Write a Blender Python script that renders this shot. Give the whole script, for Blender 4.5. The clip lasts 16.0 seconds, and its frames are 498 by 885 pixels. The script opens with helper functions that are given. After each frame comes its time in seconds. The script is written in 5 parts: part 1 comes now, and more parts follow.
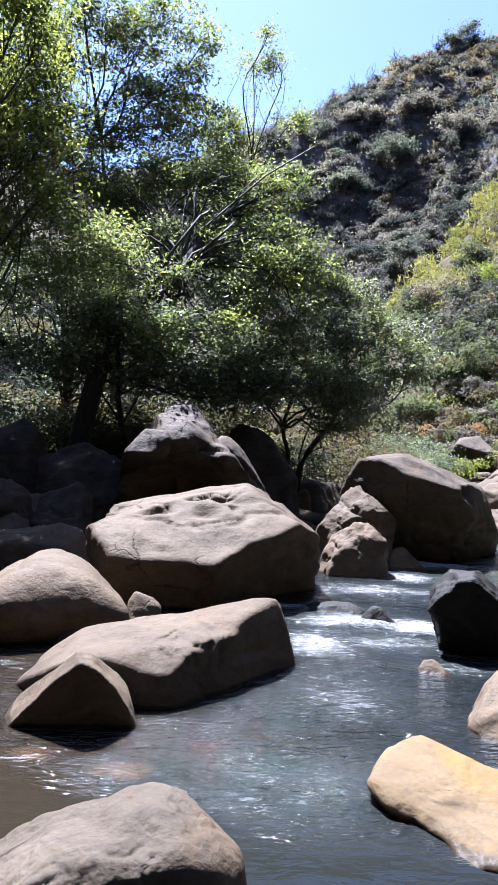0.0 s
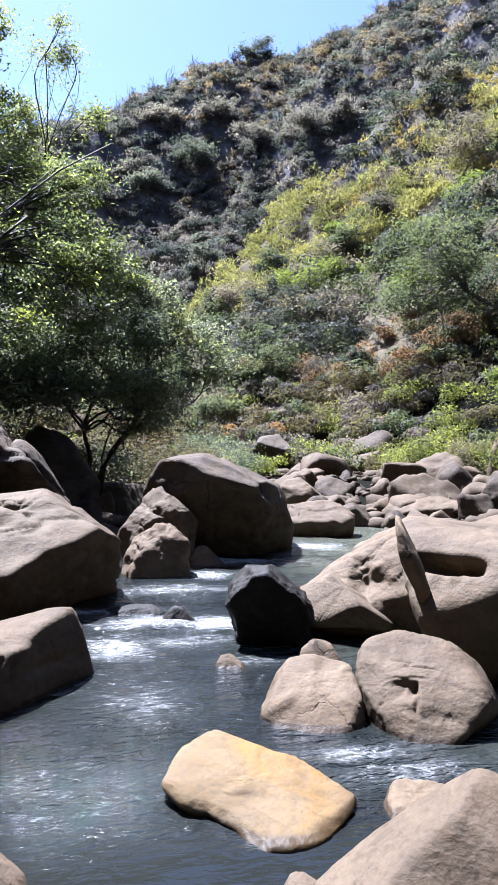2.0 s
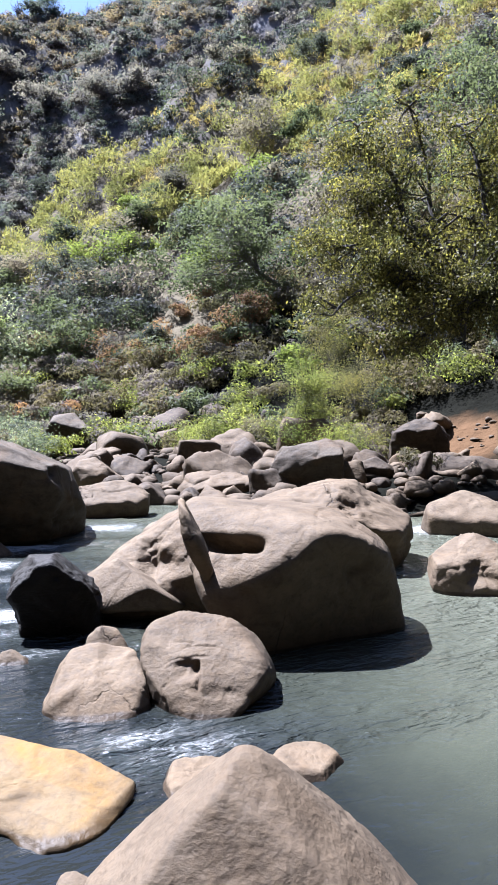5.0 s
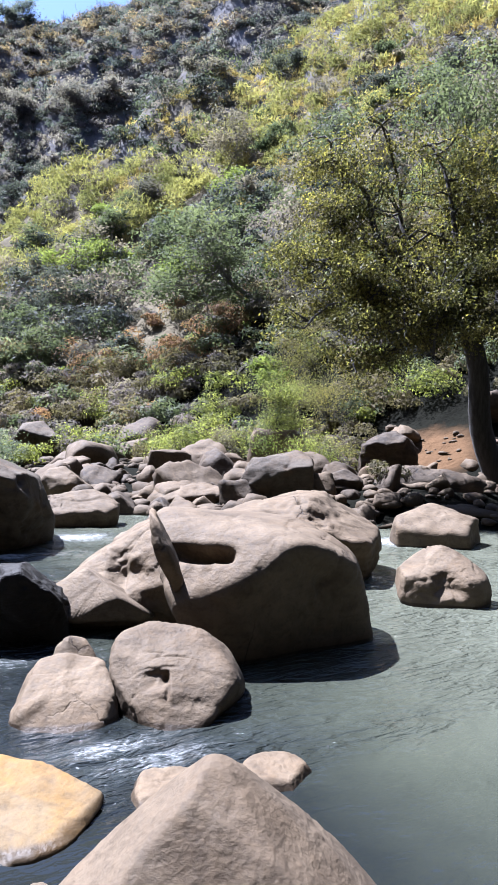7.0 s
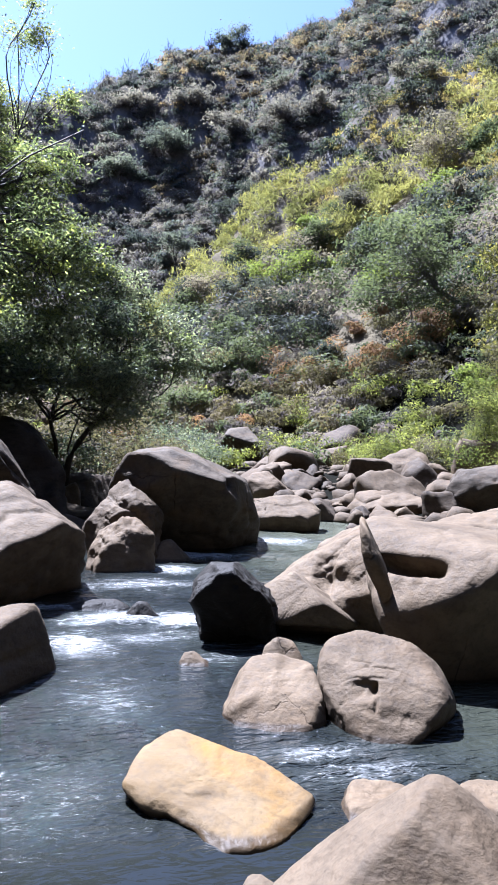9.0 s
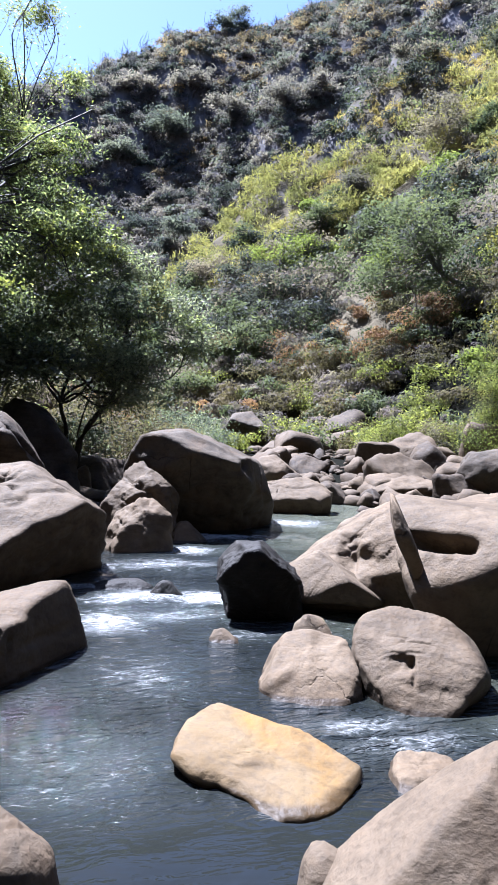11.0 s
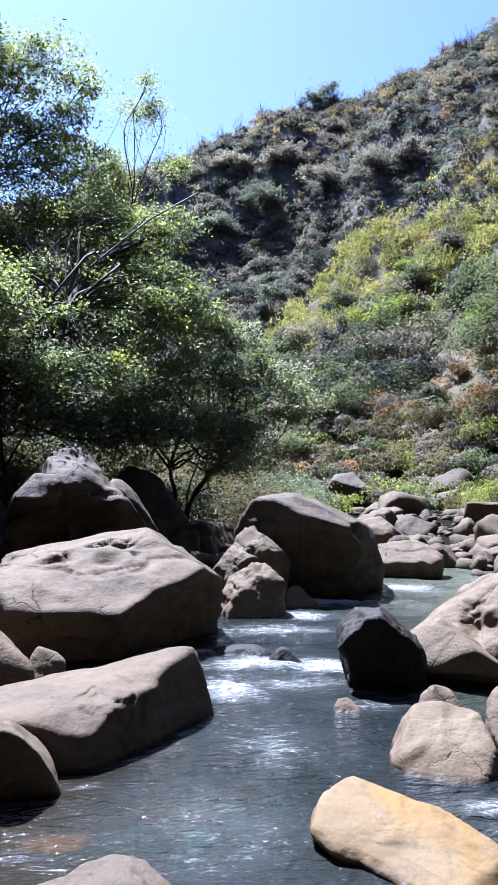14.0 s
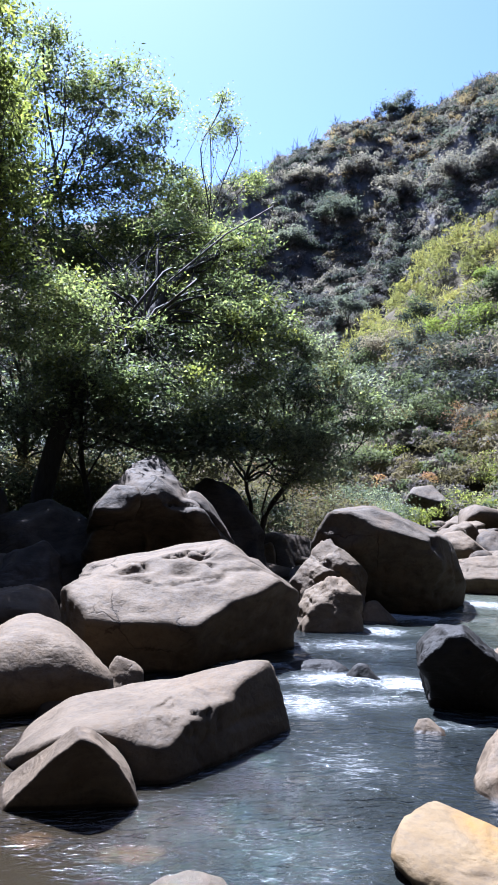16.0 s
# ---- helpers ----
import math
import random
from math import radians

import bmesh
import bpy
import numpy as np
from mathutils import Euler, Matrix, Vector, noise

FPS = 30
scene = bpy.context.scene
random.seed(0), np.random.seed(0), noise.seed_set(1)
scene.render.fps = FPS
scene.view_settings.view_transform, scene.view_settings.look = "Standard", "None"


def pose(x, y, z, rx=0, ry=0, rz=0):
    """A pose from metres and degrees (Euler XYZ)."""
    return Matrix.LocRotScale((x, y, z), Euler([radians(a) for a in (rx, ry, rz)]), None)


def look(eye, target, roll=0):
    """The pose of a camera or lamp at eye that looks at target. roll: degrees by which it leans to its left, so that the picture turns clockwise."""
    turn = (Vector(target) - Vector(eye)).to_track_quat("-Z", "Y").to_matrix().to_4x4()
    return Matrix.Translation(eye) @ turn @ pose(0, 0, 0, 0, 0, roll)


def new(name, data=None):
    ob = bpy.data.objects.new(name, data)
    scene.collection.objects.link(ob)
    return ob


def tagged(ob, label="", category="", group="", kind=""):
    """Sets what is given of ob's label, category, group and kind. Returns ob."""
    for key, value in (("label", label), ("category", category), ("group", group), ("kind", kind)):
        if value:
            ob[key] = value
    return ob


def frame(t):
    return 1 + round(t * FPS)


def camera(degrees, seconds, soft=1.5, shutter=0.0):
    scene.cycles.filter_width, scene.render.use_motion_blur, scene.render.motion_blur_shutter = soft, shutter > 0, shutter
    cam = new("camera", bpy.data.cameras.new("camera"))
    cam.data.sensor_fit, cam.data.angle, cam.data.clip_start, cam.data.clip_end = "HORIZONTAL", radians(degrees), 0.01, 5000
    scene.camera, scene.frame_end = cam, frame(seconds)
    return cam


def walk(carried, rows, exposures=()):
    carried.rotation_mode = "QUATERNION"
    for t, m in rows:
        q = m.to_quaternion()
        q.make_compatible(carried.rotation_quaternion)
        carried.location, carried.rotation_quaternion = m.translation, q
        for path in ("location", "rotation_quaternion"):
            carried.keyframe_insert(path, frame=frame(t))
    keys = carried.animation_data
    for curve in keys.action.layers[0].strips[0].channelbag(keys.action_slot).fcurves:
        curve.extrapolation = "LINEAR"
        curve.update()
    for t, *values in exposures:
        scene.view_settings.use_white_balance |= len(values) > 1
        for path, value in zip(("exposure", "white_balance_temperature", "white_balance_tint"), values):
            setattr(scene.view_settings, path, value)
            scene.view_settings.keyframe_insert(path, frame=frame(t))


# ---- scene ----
cam = camera(38.0, 16.0)
PATH = [
    (0, (0.062, -0.007, 1.879), (0.004, 1.992, 1.874), 2.3),
    (0.5, (0.092, -0.008, 1.878), (0.235, 1.987, 1.885), 2.1),
    (1, (0.126, -0.031, 1.888), (0.428, 1.947, 1.898), 1.7),
    (1.5, (0.149, -0.023, 1.877), (0.556, 1.935, 1.888), 1.4),
    (2, (0.165, -0.015, 1.9), (0.632, 1.929, 1.911), 1.1),
    (2.5, (0.171, 0.001, 1.979), (0.692, 1.932, 1.993), 0.9),
    (3, (0.193, 0.0, 1.997), (0.771, 1.915, 2.008), 0.6),
    (3.5, (0.222, -0.008, 1.99), (0.88, 1.881, 1.988), 0.4),
    (4, (0.255, -0.025, 1.982), (1.014, 1.825, 1.96), 0.2),
    (4.5, (0.292, -0.026, 1.961), (1.16, 1.775, 1.923), 0.0),
    (5, (0.31, -0.05, 1.971), (1.287, 1.695, 1.922), 0.1),
    (5.2, (0.33, -0.046, 1.966), (1.345, 1.676, 1.919), 0.0),
    (6.25, (0.295, -0.065, 1.971), (1.407, 1.597, 1.940), 0.5),
    (7.3, (0.26, -0.083, 1.976), (1.249, 1.655, 1.961), 1.1),
    (7.5, (0.243, -0.073, 1.974), (1.185, 1.691, 1.959), 1.2),
    (8, (0.202, -0.043, 1.972), (1.008, 1.787, 1.959), 1.5),
    (8.5, (0.181, -0.038, 1.978), (0.854, 1.845, 1.965), 1.8),
    (9, (0.164, -0.032, 1.972), (0.717, 1.891, 1.96), 2.3),
    (9.2, (0.139, -0.021, 1.959), (0.65, 1.913, 1.946), 2.5),
    (10.25, (0.012, 0.026, 1.918), (0.512, 1.962, 1.873), 2.3),
    (11.3, (-0.115, 0.073, 1.876), (0.454, 1.99, 1.827), 2.2),
    (11.5, (-0.146, 0.052, 1.884), (0.412, 1.972, 1.845), 2.0),
    (12, (-0.199, 0.027, 1.876), (0.361, 1.947, 1.858), 1.3),
    (12.5, (-0.189, 0.014, 1.874), (0.367, 1.935, 1.884), 1.0),
    (13, (-0.194, 0.0, 1.896), (0.317, 1.933, 1.944), 0.9),
    (13.5, (-0.25, -0.019, 1.929), (0.165, 1.935, 2.014), 0.9),
    (14, (-0.284, -0.016, 1.932), (0.003, 1.96, 2.042), 1.2),
    (14.5, (-0.289, 0.018, 1.93), (-0.134, 2.008, 2.054), 1.1),
    (15, (-0.292, 0.047, 1.928), (-0.237, 2.042, 2.055), 1.2),
    (15.5, (-0.295, 0.044, 1.928), (-0.269, 2.039, 2.059), 1.2),
    (16, (-0.288, 0.023, 1.932), (-0.209, 2.016, 2.071), 1.5),
]
walk(cam, [(t, look(eye, target, roll)) for t, eye, target, roll in PATH],
     [(0.0, 2.86, 5270, 20), (3.5, 2.86, 5270, 20), (5.0, 2.90, 5270, 20), (7.5, 2.90, 5170, 20), (9.0, 2.88, 5120, 20), (12.5, 2.86, 5160, 20), (14.5, 2.80, 5010, 19), (16.0, 2.80, 5010, 18)])

# ---- world, sun, exposure ----
SUN_AZ, SUN_EL = -24.0, 61.0      # degrees to the right of +y, above the horizon
world = bpy.data.worlds.new("world")
scene.world = world
world.use_nodes = True
wt = world.node_tree
sky = wt.nodes.new("ShaderNodeTexSky")
sky.sky_type, sky.sun_disc = "NISHITA", False
sky.sun_elevation, sky.sun_rotation = radians(SUN_EL), radians(SUN_AZ)
sky.altitude, sky.air_density, sky.dust_density, sky.ozone_density = 900, 0.70, 1.2, 0.8
wt.nodes["Background"].inputs[1].default_value = 0.05
wt.links.new(sky.outputs[0], wt.nodes["Background"].inputs[0])
sun_dir = Vector((math.sin(radians(SUN_AZ)) * math.cos(radians(SUN_EL)), math.cos(radians(SUN_AZ)) * math.cos(radians(SUN_EL)), math.sin(radians(SUN_EL))))
sun = new("sun", bpy.data.lights.new("sun", "SUN"))
sun.data.energy, sun.data.angle, sun.data.color = 5.0, radians(0.53), (1.0, 0.945, 0.86)
sun.matrix_world = look(sun_dir * 300, (0, 0, 0))


# ---- materials ----
def material(name):
    m = bpy.data.materials.new(name)
    m.use_nodes = True
    return m, m.node_tree, m.node_tree.nodes["Principled BSDF"]


def node(nt, kind, **values):
    n = nt.nodes.new("ShaderNode" + kind)
    for key, value in values.items():
        n.inputs[key].default_value = value
    return n


def noise_tex(nt, where, scale, detail=6.0, rough=0.6, stretch=None, distort=0.0):
    n = node(nt, "TexNoise", Scale=scale, Detail=detail, Roughness=rough, Distortion=distort)
    if stretch:
        m = node(nt, "Mapping", Scale=stretch)
        nt.links.new(where, m.inputs["Vector"])
        where = m.outputs[0]
    nt.links.new(where, n.inputs["Vector"])
    return n.outputs[0]


def ramp(nt, value, stops):
    r = nt.nodes.new("ShaderNodeValToRGB")
    els = r.color_ramp.elements
    while len(els) < len(stops):
        els.new(0.5)
    for e, (at, col) in zip(els, stops):
        e.position, e.color = at, (*col, 1) if len(col) == 3 else col
    nt.links.new(value, r.inputs[0])
    return r.outputs[0]


def mixed(nt, fac, a, b, blend="MIX"):
    m = nt.nodes.new("ShaderNodeMix")
    m.data_type, m.blend_type = "RGBA", blend
    for socket, value in ((m.inputs[0], fac), (m.inputs[6], a), (m.inputs[7], b)):
        if hasattr(value, "links"):
            nt.links.new(value, socket)
        else:
            socket.default_value = value if isinstance(value, (int, float)) else (*value, 1)
    return m.outputs[2]


def bumped(nt, bsdf, heights):
    """heights: (socket, strength, distance), coarse first."""
    last = None
    for height, strength, dist in heights:
        b = node(nt, "Bump", Strength=strength, Distance=dist)
        nt.links.new(height, b.inputs["Height"])
        if last:
            nt.links.new(last, b.inputs["Normal"])
        last = b.outputs[0]
    nt.links.new(last, bsdf.inputs["Normal"])


def rock_material(name, dark, mid, pale, rough=0.82, size=1.0, stain=(0.3, 0.2, 0.1), stain_amount=0.25, relief=1.0):
    m, nt, b = material(name)
    pos = nt.nodes.new("ShaderNodeNewGeometry").outputs["Position"]
    rnd = nt.nodes.new("ShaderNodeObjectInfo").outputs["Random"]
    big = noise_tex(nt, pos, 1.1 * size, 5, 0.62)
    fine = noise_tex(nt, pos, 22 * size, 6, 0.7)
    band = noise_tex(nt, pos, 2.6 * size, 7, 0.66, (0.8, 0.8, 1.6), 1.4)
    col = ramp(nt, big, [(0.3, dark), (0.5, mid), (0.72, pale)])
    col = mixed(nt, 0.4, col, ramp(nt, band, [(0.38, dark), (0.62, pale)]))
    blotch = ramp(nt, noise_tex(nt, pos, 1.7 * size, 6, 0.6, None, 0.8), [(0.5, (0, 0, 0)), (0.66, (stain_amount,) * 3)])
    col = mixed(nt, blotch, col, stain)
    grime = ramp(nt, noise_tex(nt, pos, 4.2 * size, 9, 0.72, None, 1.0), [(0.36, (0.62, 0.6, 0.58)), (0.5, (1, 1, 1))])
    col = mixed(nt, 0.75, col, grime, "MULTIPLY")
    speck = ramp(nt, fine, [(0.3, (0.6, 0.59, 0.58)), (0.48, (1, 1, 1)), (0.75, (1.15, 1.12, 1.08))])
    col = mixed(nt, 0.8, col, speck, "MULTIPLY")
    tint = ramp(nt, rnd, [(0.0, (0.84, 0.82, 0.80)), (0.5, (1, 0.98, 0.95)), (1.0, (1.12, 1.08, 1.02))])
    col = mixed(nt, 0.8, col, tint, "MULTIPLY")
    b.inputs["Specular IOR Level"].default_value = 0.17
    bend = nt.nodes.new("ShaderNodeVectorMath")
    bend.operation = "MULTIPLY_ADD"
    bend.inputs[1].default_value = (0.35, 0.35, 0.35)
    swirl = node(nt, "TexNoise", Scale=1.8 * size, Detail=7.0, Roughness=0.65)
    nt.links.new(pos, swirl.inputs["Vector"])
    nt.links.new(swirl.outputs["Color"], bend.inputs[0])
    nt.links.new(pos, bend.inputs[2])
    crack = nt.nodes.new("ShaderNodeTexVoronoi")
    crack.feature = "DISTANCE_TO_EDGE"
    crack.inputs["Scale"].default_value = 0.9 * size
    nt.links.new(bend.outputs[0], crack.inputs["Vector"])
    where = ramp(nt, noise_tex(nt, pos, 0.9 * size, 3, 0.5), [(0.56, (0, 0, 0)), (0.64, (1, 1, 1))])
    thin = mixed(nt, where, (1, 1, 1), ramp(nt, crack.outputs["Distance"], [(0.0, (0, 0, 0)), (0.010, (1, 1, 1))]))
    col = mixed(nt, thin, mixed(nt, 1.0, col, (0.35, 0.33, 0.31), "MULTIPLY"), col)
    # wet line where the river laps the stone
    xyz = nt.nodes.new("ShaderNodeSeparateXYZ")
    nt.links.new(pos, xyz.inputs[0])
    lap = nt.nodes.new("ShaderNodeMath")
    lap.operation = "MULTIPLY_ADD"
    nt.links.new(big, lap.inputs[0])
    lap.inputs[1].default_value = -0.05
    nt.links.new(xyz.outputs[2], lap.inputs[2])
    wet = ramp(nt, lap.outputs[0], [(0.0, (1, 1, 1)), (0.012, (0, 0, 0))])
    col = mixed(nt, wet, col, mixed(nt, 1.0, col, (0.4, 0.38, 0.36), "MULTIPLY"))
    nt.links.new(mixed(nt, wet, ramp(nt, fine, [(0.3, (rough - 0.14,) * 3), (0.7, (min(rough + 0.1, 1),) * 3)]), (0.5,) * 3), b.inputs["Roughness"])
    nt.links.new(col, b.inputs["Base Color"])
    pits = nt.nodes.new("ShaderNodeTexVoronoi")
    pits.inputs["Scale"].default_value = 34 * size
    nt.links.new(pos, pits.inputs["Vector"])
    bumped(nt, b, [(thin, 0.5, 0.03), (noise_tex(nt, pos, 7 * size, 9, 0.62, (1.0, 1.0, 1.9)), 0.34 * relief, 0.045 / size),
                   (fine, 0.5 * relief, 0.014 / size), (pits.outputs["Distance"], 0.3 * relief, 0.007 / size)])
    return m


ROCK = rock_material("river_rock", (0.0432, 0.0319, 0.0203), (0.0712, 0.0543, 0.0353), (0.101, 0.0773, 0.0511), stain=(0.0865, 0.056, 0.0281))
ROCK_DARK = rock_material("dark_basalt", (0.00365, 0.00329, 0.00263), (0.00734, 0.00652, 0.0053), (0.0185, 0.016, 0.0124), stain=(0.0198, 0.0156, 0.0109), rough=0.7, relief=1.5)
# grey-brown stone; on three overhanging boulders its darkness stands in for shade
ROCK_DULL = rock_material("dull_rock", (0.028, 0.0226, 0.0159), (0.0507, 0.0409, 0.0292), (0.0778, 0.0635, 0.0468), stain=(0.0787, 0.0522, 0.0284), stain_amount=0.5, relief=1.3)
ROCK_OCHRE = rock_material("ochre_rock", (0.068, 0.05, 0.029), (0.1, 0.069, 0.03), (0.104, 0.083, 0.056), stain=(0.118, 0.068, 0.016), stain_amount=0.95, relief=0.7, size=0.75)
ROCK_PALE = rock_material("pale_rock", (0.0518, 0.0387, 0.0251), (0.0814, 0.0623, 0.0413), (0.109, 0.0848, 0.057), stain=(0.0932, 0.0623, 0.0327))
# darker stone; on the left bank's boulders it also carries the trees' shade
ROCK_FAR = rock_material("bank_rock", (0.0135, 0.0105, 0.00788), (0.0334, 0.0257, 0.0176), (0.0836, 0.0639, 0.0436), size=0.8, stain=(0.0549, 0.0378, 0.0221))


def leaf_material(name, dark, mid, light, through_amount=0.45, gloss=0.45, far=False):
    """far: foliage of the hillside, whose colour changes from crown to crown more than from leaf to leaf."""
    m, nt, b = material(name)
    geo = nt.nodes.new("ShaderNodeNewGeometry")
    if far:
        dark, light = [tuple(0.6 * p + 0.4 * q for p, q in zip(mid, end)) for end in (dark, light)]
    col = ramp(nt, geo.outputs["Random Per Island"], [(0.0, dark), (0.55, mid), (1.0, light)])
    patch = ramp(nt, noise_tex(nt, geo.outputs["Position"], 0.16 if far else 0.55, 4, 0.6), [(0.36, (0.5, 0.56, 0.55)), (0.64, (1.4, 1.34, 1.1))])
    col = mixed(nt, 0.9, col, patch, "MULTIPLY")
    nt.links.new(col, b.inputs["Base Color"])
    b.inputs["Roughness"].default_value = gloss
    b.inputs["Specular IOR Level"].default_value = 0.05 if far else 0.2
    tr = nt.nodes.new("ShaderNodeBsdfTranslucent")
    nt.links.new(mixed(nt, 1.0, col, (1.12, 1.18, 0.72), "MULTIPLY"), tr.inputs["Color"])
    mix = nt.nodes.new("ShaderNodeMixShader")
    mix.inputs[0].default_value = through_amount
    nt.links.new(b.outputs[0], mix.inputs[1])
    nt.links.new(tr.outputs[0], mix.inputs[2])
    nt.links.new(mix.outputs[0], nt.nodes["Material Output"].inputs["Surface"])
    return m


# Blue raised in LEAF_TREE, LEAF_DARK, LEAF_HILL and LEAF_SHADE to imitate haze
LEAF_TREE = leaf_material("tree_leaf", (0.056, 0.0693, 0.0448), (0.125, 0.148, 0.082), (0.253, 0.265, 0.145), 0.65, 0.5)
LEAF_BRIGHT = leaf_material("bright_leaf", (0.066, 0.074, 0.027), (0.133, 0.146, 0.046), (0.23, 0.238, 0.084), 0.68, 0.55)
LEAF_OLIVE = leaf_material("olive_leaf", (0.026, 0.0255, 0.013), (0.092, 0.086, 0.031), (0.21, 0.186, 0.066), 0.5, 0.6)
LEAF_DARK = leaf_material("dark_leaf", (0.053, 0.062, 0.058), (0.107, 0.124, 0.107), (0.205, 0.215, 0.18), 0.6, 0.55)
LEAF_HILL = leaf_material("hill_leaf", (0.0465, 0.0548, 0.0423), (0.0775, 0.0909, 0.0656), (0.12, 0.132, 0.0945), 0.5, 0.55, True)
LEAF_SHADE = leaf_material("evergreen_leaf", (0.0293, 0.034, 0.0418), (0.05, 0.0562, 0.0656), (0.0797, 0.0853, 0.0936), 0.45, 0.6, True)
LEAF_LIME = leaf_material("lime_leaf", (0.0681, 0.088, 0.0281), (0.109, 0.132, 0.0441), (0.159, 0.18, 0.0681), 0.55, 0.5, True)
LEAF_BROWN = leaf_material("brown_leaf", (0.0612, 0.0517, 0.0373), (0.103, 0.089, 0.0639), (0.159, 0.136, 0.096), 0.45, 0.7, True)
LEAF_GRASS = leaf_material("bamboo_grass", (0.126, 0.126, 0.0585), (0.194, 0.184, 0.0855), (0.27, 0.243, 0.126), 0.5, 0.7, True)
LEAF_STRAW = leaf_material("straw_grass", (0.171, 0.14, 0.0675), (0.261, 0.209, 0.104), (0.333, 0.27, 0.144), 0.45, 0.8, True)
LEAF_DRY = leaf_material("dry_scrub", (0.0936, 0.0814, 0.0918), (0.129, 0.113, 0.125), (0.177, 0.15, 0.162), 0.5, 0.9, True)
# Far-hill haze is mixed into these two colours as blue-violet
LEAF_FAR_HAZED = leaf_material("hazed_far_scrub", (0.109, 0.099, 0.133), (0.148, 0.134, 0.175), (0.194, 0.173, 0.213), 0.5, 0.9, True)
LEAF_FARGREEN_HAZED = leaf_material("hazed_far_evergreen", (0.0648, 0.0725, 0.0936), (0.0945, 0.104, 0.123), (0.134, 0.141, 0.158), 0.5, 0.7, True)
LEAF_RIDGE = leaf_material("ridge_scrub", (0.136, 0.105, 0.0954), (0.187, 0.143, 0.125), (0.241, 0.187, 0.156), 0.5, 0.9, True)
LEAF_RUST = leaf_material("rust_leaf", (0.12, 0.072, 0.048), (0.195, 0.118, 0.082), (0.26, 0.17, 0.12), 0.45, 0.8, True)


def bark_material(name, dark, light):
    m, nt, b = material(name)
    pos = nt.nodes.new("ShaderNodeNewGeometry").outputs["Position"]
    streak = noise_tex(nt, pos, 9, 6, 0.65, (1.6, 1.6, 0.35))
    nt.links.new(ramp(nt, streak, [(0.35, dark), (0.7, light)]), b.inputs["Base Color"])
    b.inputs["Roughness"].default_value = 0.9
    bumped(nt, b, [(streak, 0.7, 0.03)])
    return m


BARK = bark_material("bark", (0.0136, 0.0106, 0.0085), (0.0426, 0.0367, 0.031))
BARK_PALE = bark_material("pale_bark", (0.0464, 0.0387, 0.0329), (0.105, 0.0967, 0.085))


def ground_material():
    m, nt, b = material("hill_soil")
    pos = nt.nodes.new("ShaderNodeNewGeometry").outputs["Position"]
    big = noise_tex(nt, pos, 0.05, 8, 0.62)
    small = noise_tex(nt, pos, 1.3, 8, 0.7)
    col = ramp(nt, big, [(0.32, (0.052, 0.047, 0.036)), (0.5, (0.082, 0.074, 0.054)), (0.7, (0.118, 0.104, 0.07))])
    soil_xyz = nt.nodes.new("ShaderNodeSeparateXYZ")
    nt.links.new(pos, soil_xyz.inputs[0])
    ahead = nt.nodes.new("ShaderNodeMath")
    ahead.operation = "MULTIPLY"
    nt.links.new(soil_xyz.outputs[1], ahead.inputs[0])
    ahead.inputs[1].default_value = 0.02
    near_dark = ramp(nt, ahead.outputs[0], [(0.72, (1, 1, 1)), (0.9, (0, 0, 0))])       # near banks' litter, and unseen ground behind, made near-black to cut bounced light
    col = mixed(nt, near_dark, col, (0.00484, 0.00508, 0.00363))
    col = mixed(nt, 0.7, col, ramp(nt, small, [(0.3, (0.55, 0.52, 0.5)), (0.7, (1.3, 1.25, 1.2))]), "MULTIPLY")
    trail = nt.nodes.new("ShaderNodeVectorMath")                                     # trodden orange earth on the far bank
    trail.operation = "DISTANCE"
    nt.links.new(pos, trail.inputs[0])
    trail.inputs[1].default_value = (17.0, 16.6, 1.5)
    ragged = nt.nodes.new("ShaderNodeMath")
    ragged.operation = "MULTIPLY_ADD"
    nt.links.new(small, ragged.inputs[0])
    ragged.inputs[1].default_value = 1.2
    nt.links.new(trail.outputs["Value"], ragged.inputs[2])
    near = nt.nodes.new("ShaderNodeMath")
    near.operation = "MULTIPLY"
    nt.links.new(ragged.outputs[0], near.inputs[0])
    near.inputs[1].default_value = 0.25
    col = mixed(nt, ramp(nt, near.outputs[0], [(0.45, (0.9,) * 3), (0.7, (0, 0, 0))]), col, (0.074, 0.044, 0.023))
    slope = nt.nodes.new("ShaderNodeSeparateXYZ")
    nt.links.new(nt.nodes.new("ShaderNodeNewGeometry").outputs["Normal"], slope.inputs[0])
    bare = ramp(nt, slope.outputs[2], [(0.48, (1, 1, 1)), (0.6, (0, 0, 0))])
    cliff = ramp(nt, noise_tex(nt, pos, 0.3, 8, 0.7, (1.0, 1.0, 0.22), 0.4), [(0.35, (0.05, 0.05, 0.054)), (0.65, (0.15, 0.147, 0.152))])
    col = mixed(nt, mixed(nt, 1.0, bare, mixed(nt, near_dark, (1, 1, 1), (0, 0, 0)), "MULTIPLY"), col, cliff)
    nt.links.new(col, b.inputs["Base Color"])
    b.inputs["Roughness"].default_value = 1.0
    b.inputs["Specular IOR Level"].default_value = 0.03
    bumped(nt, b, [(big, 0.6, 3.0), (small, 0.7, 0.15)])
    return m


SOIL = ground_material()

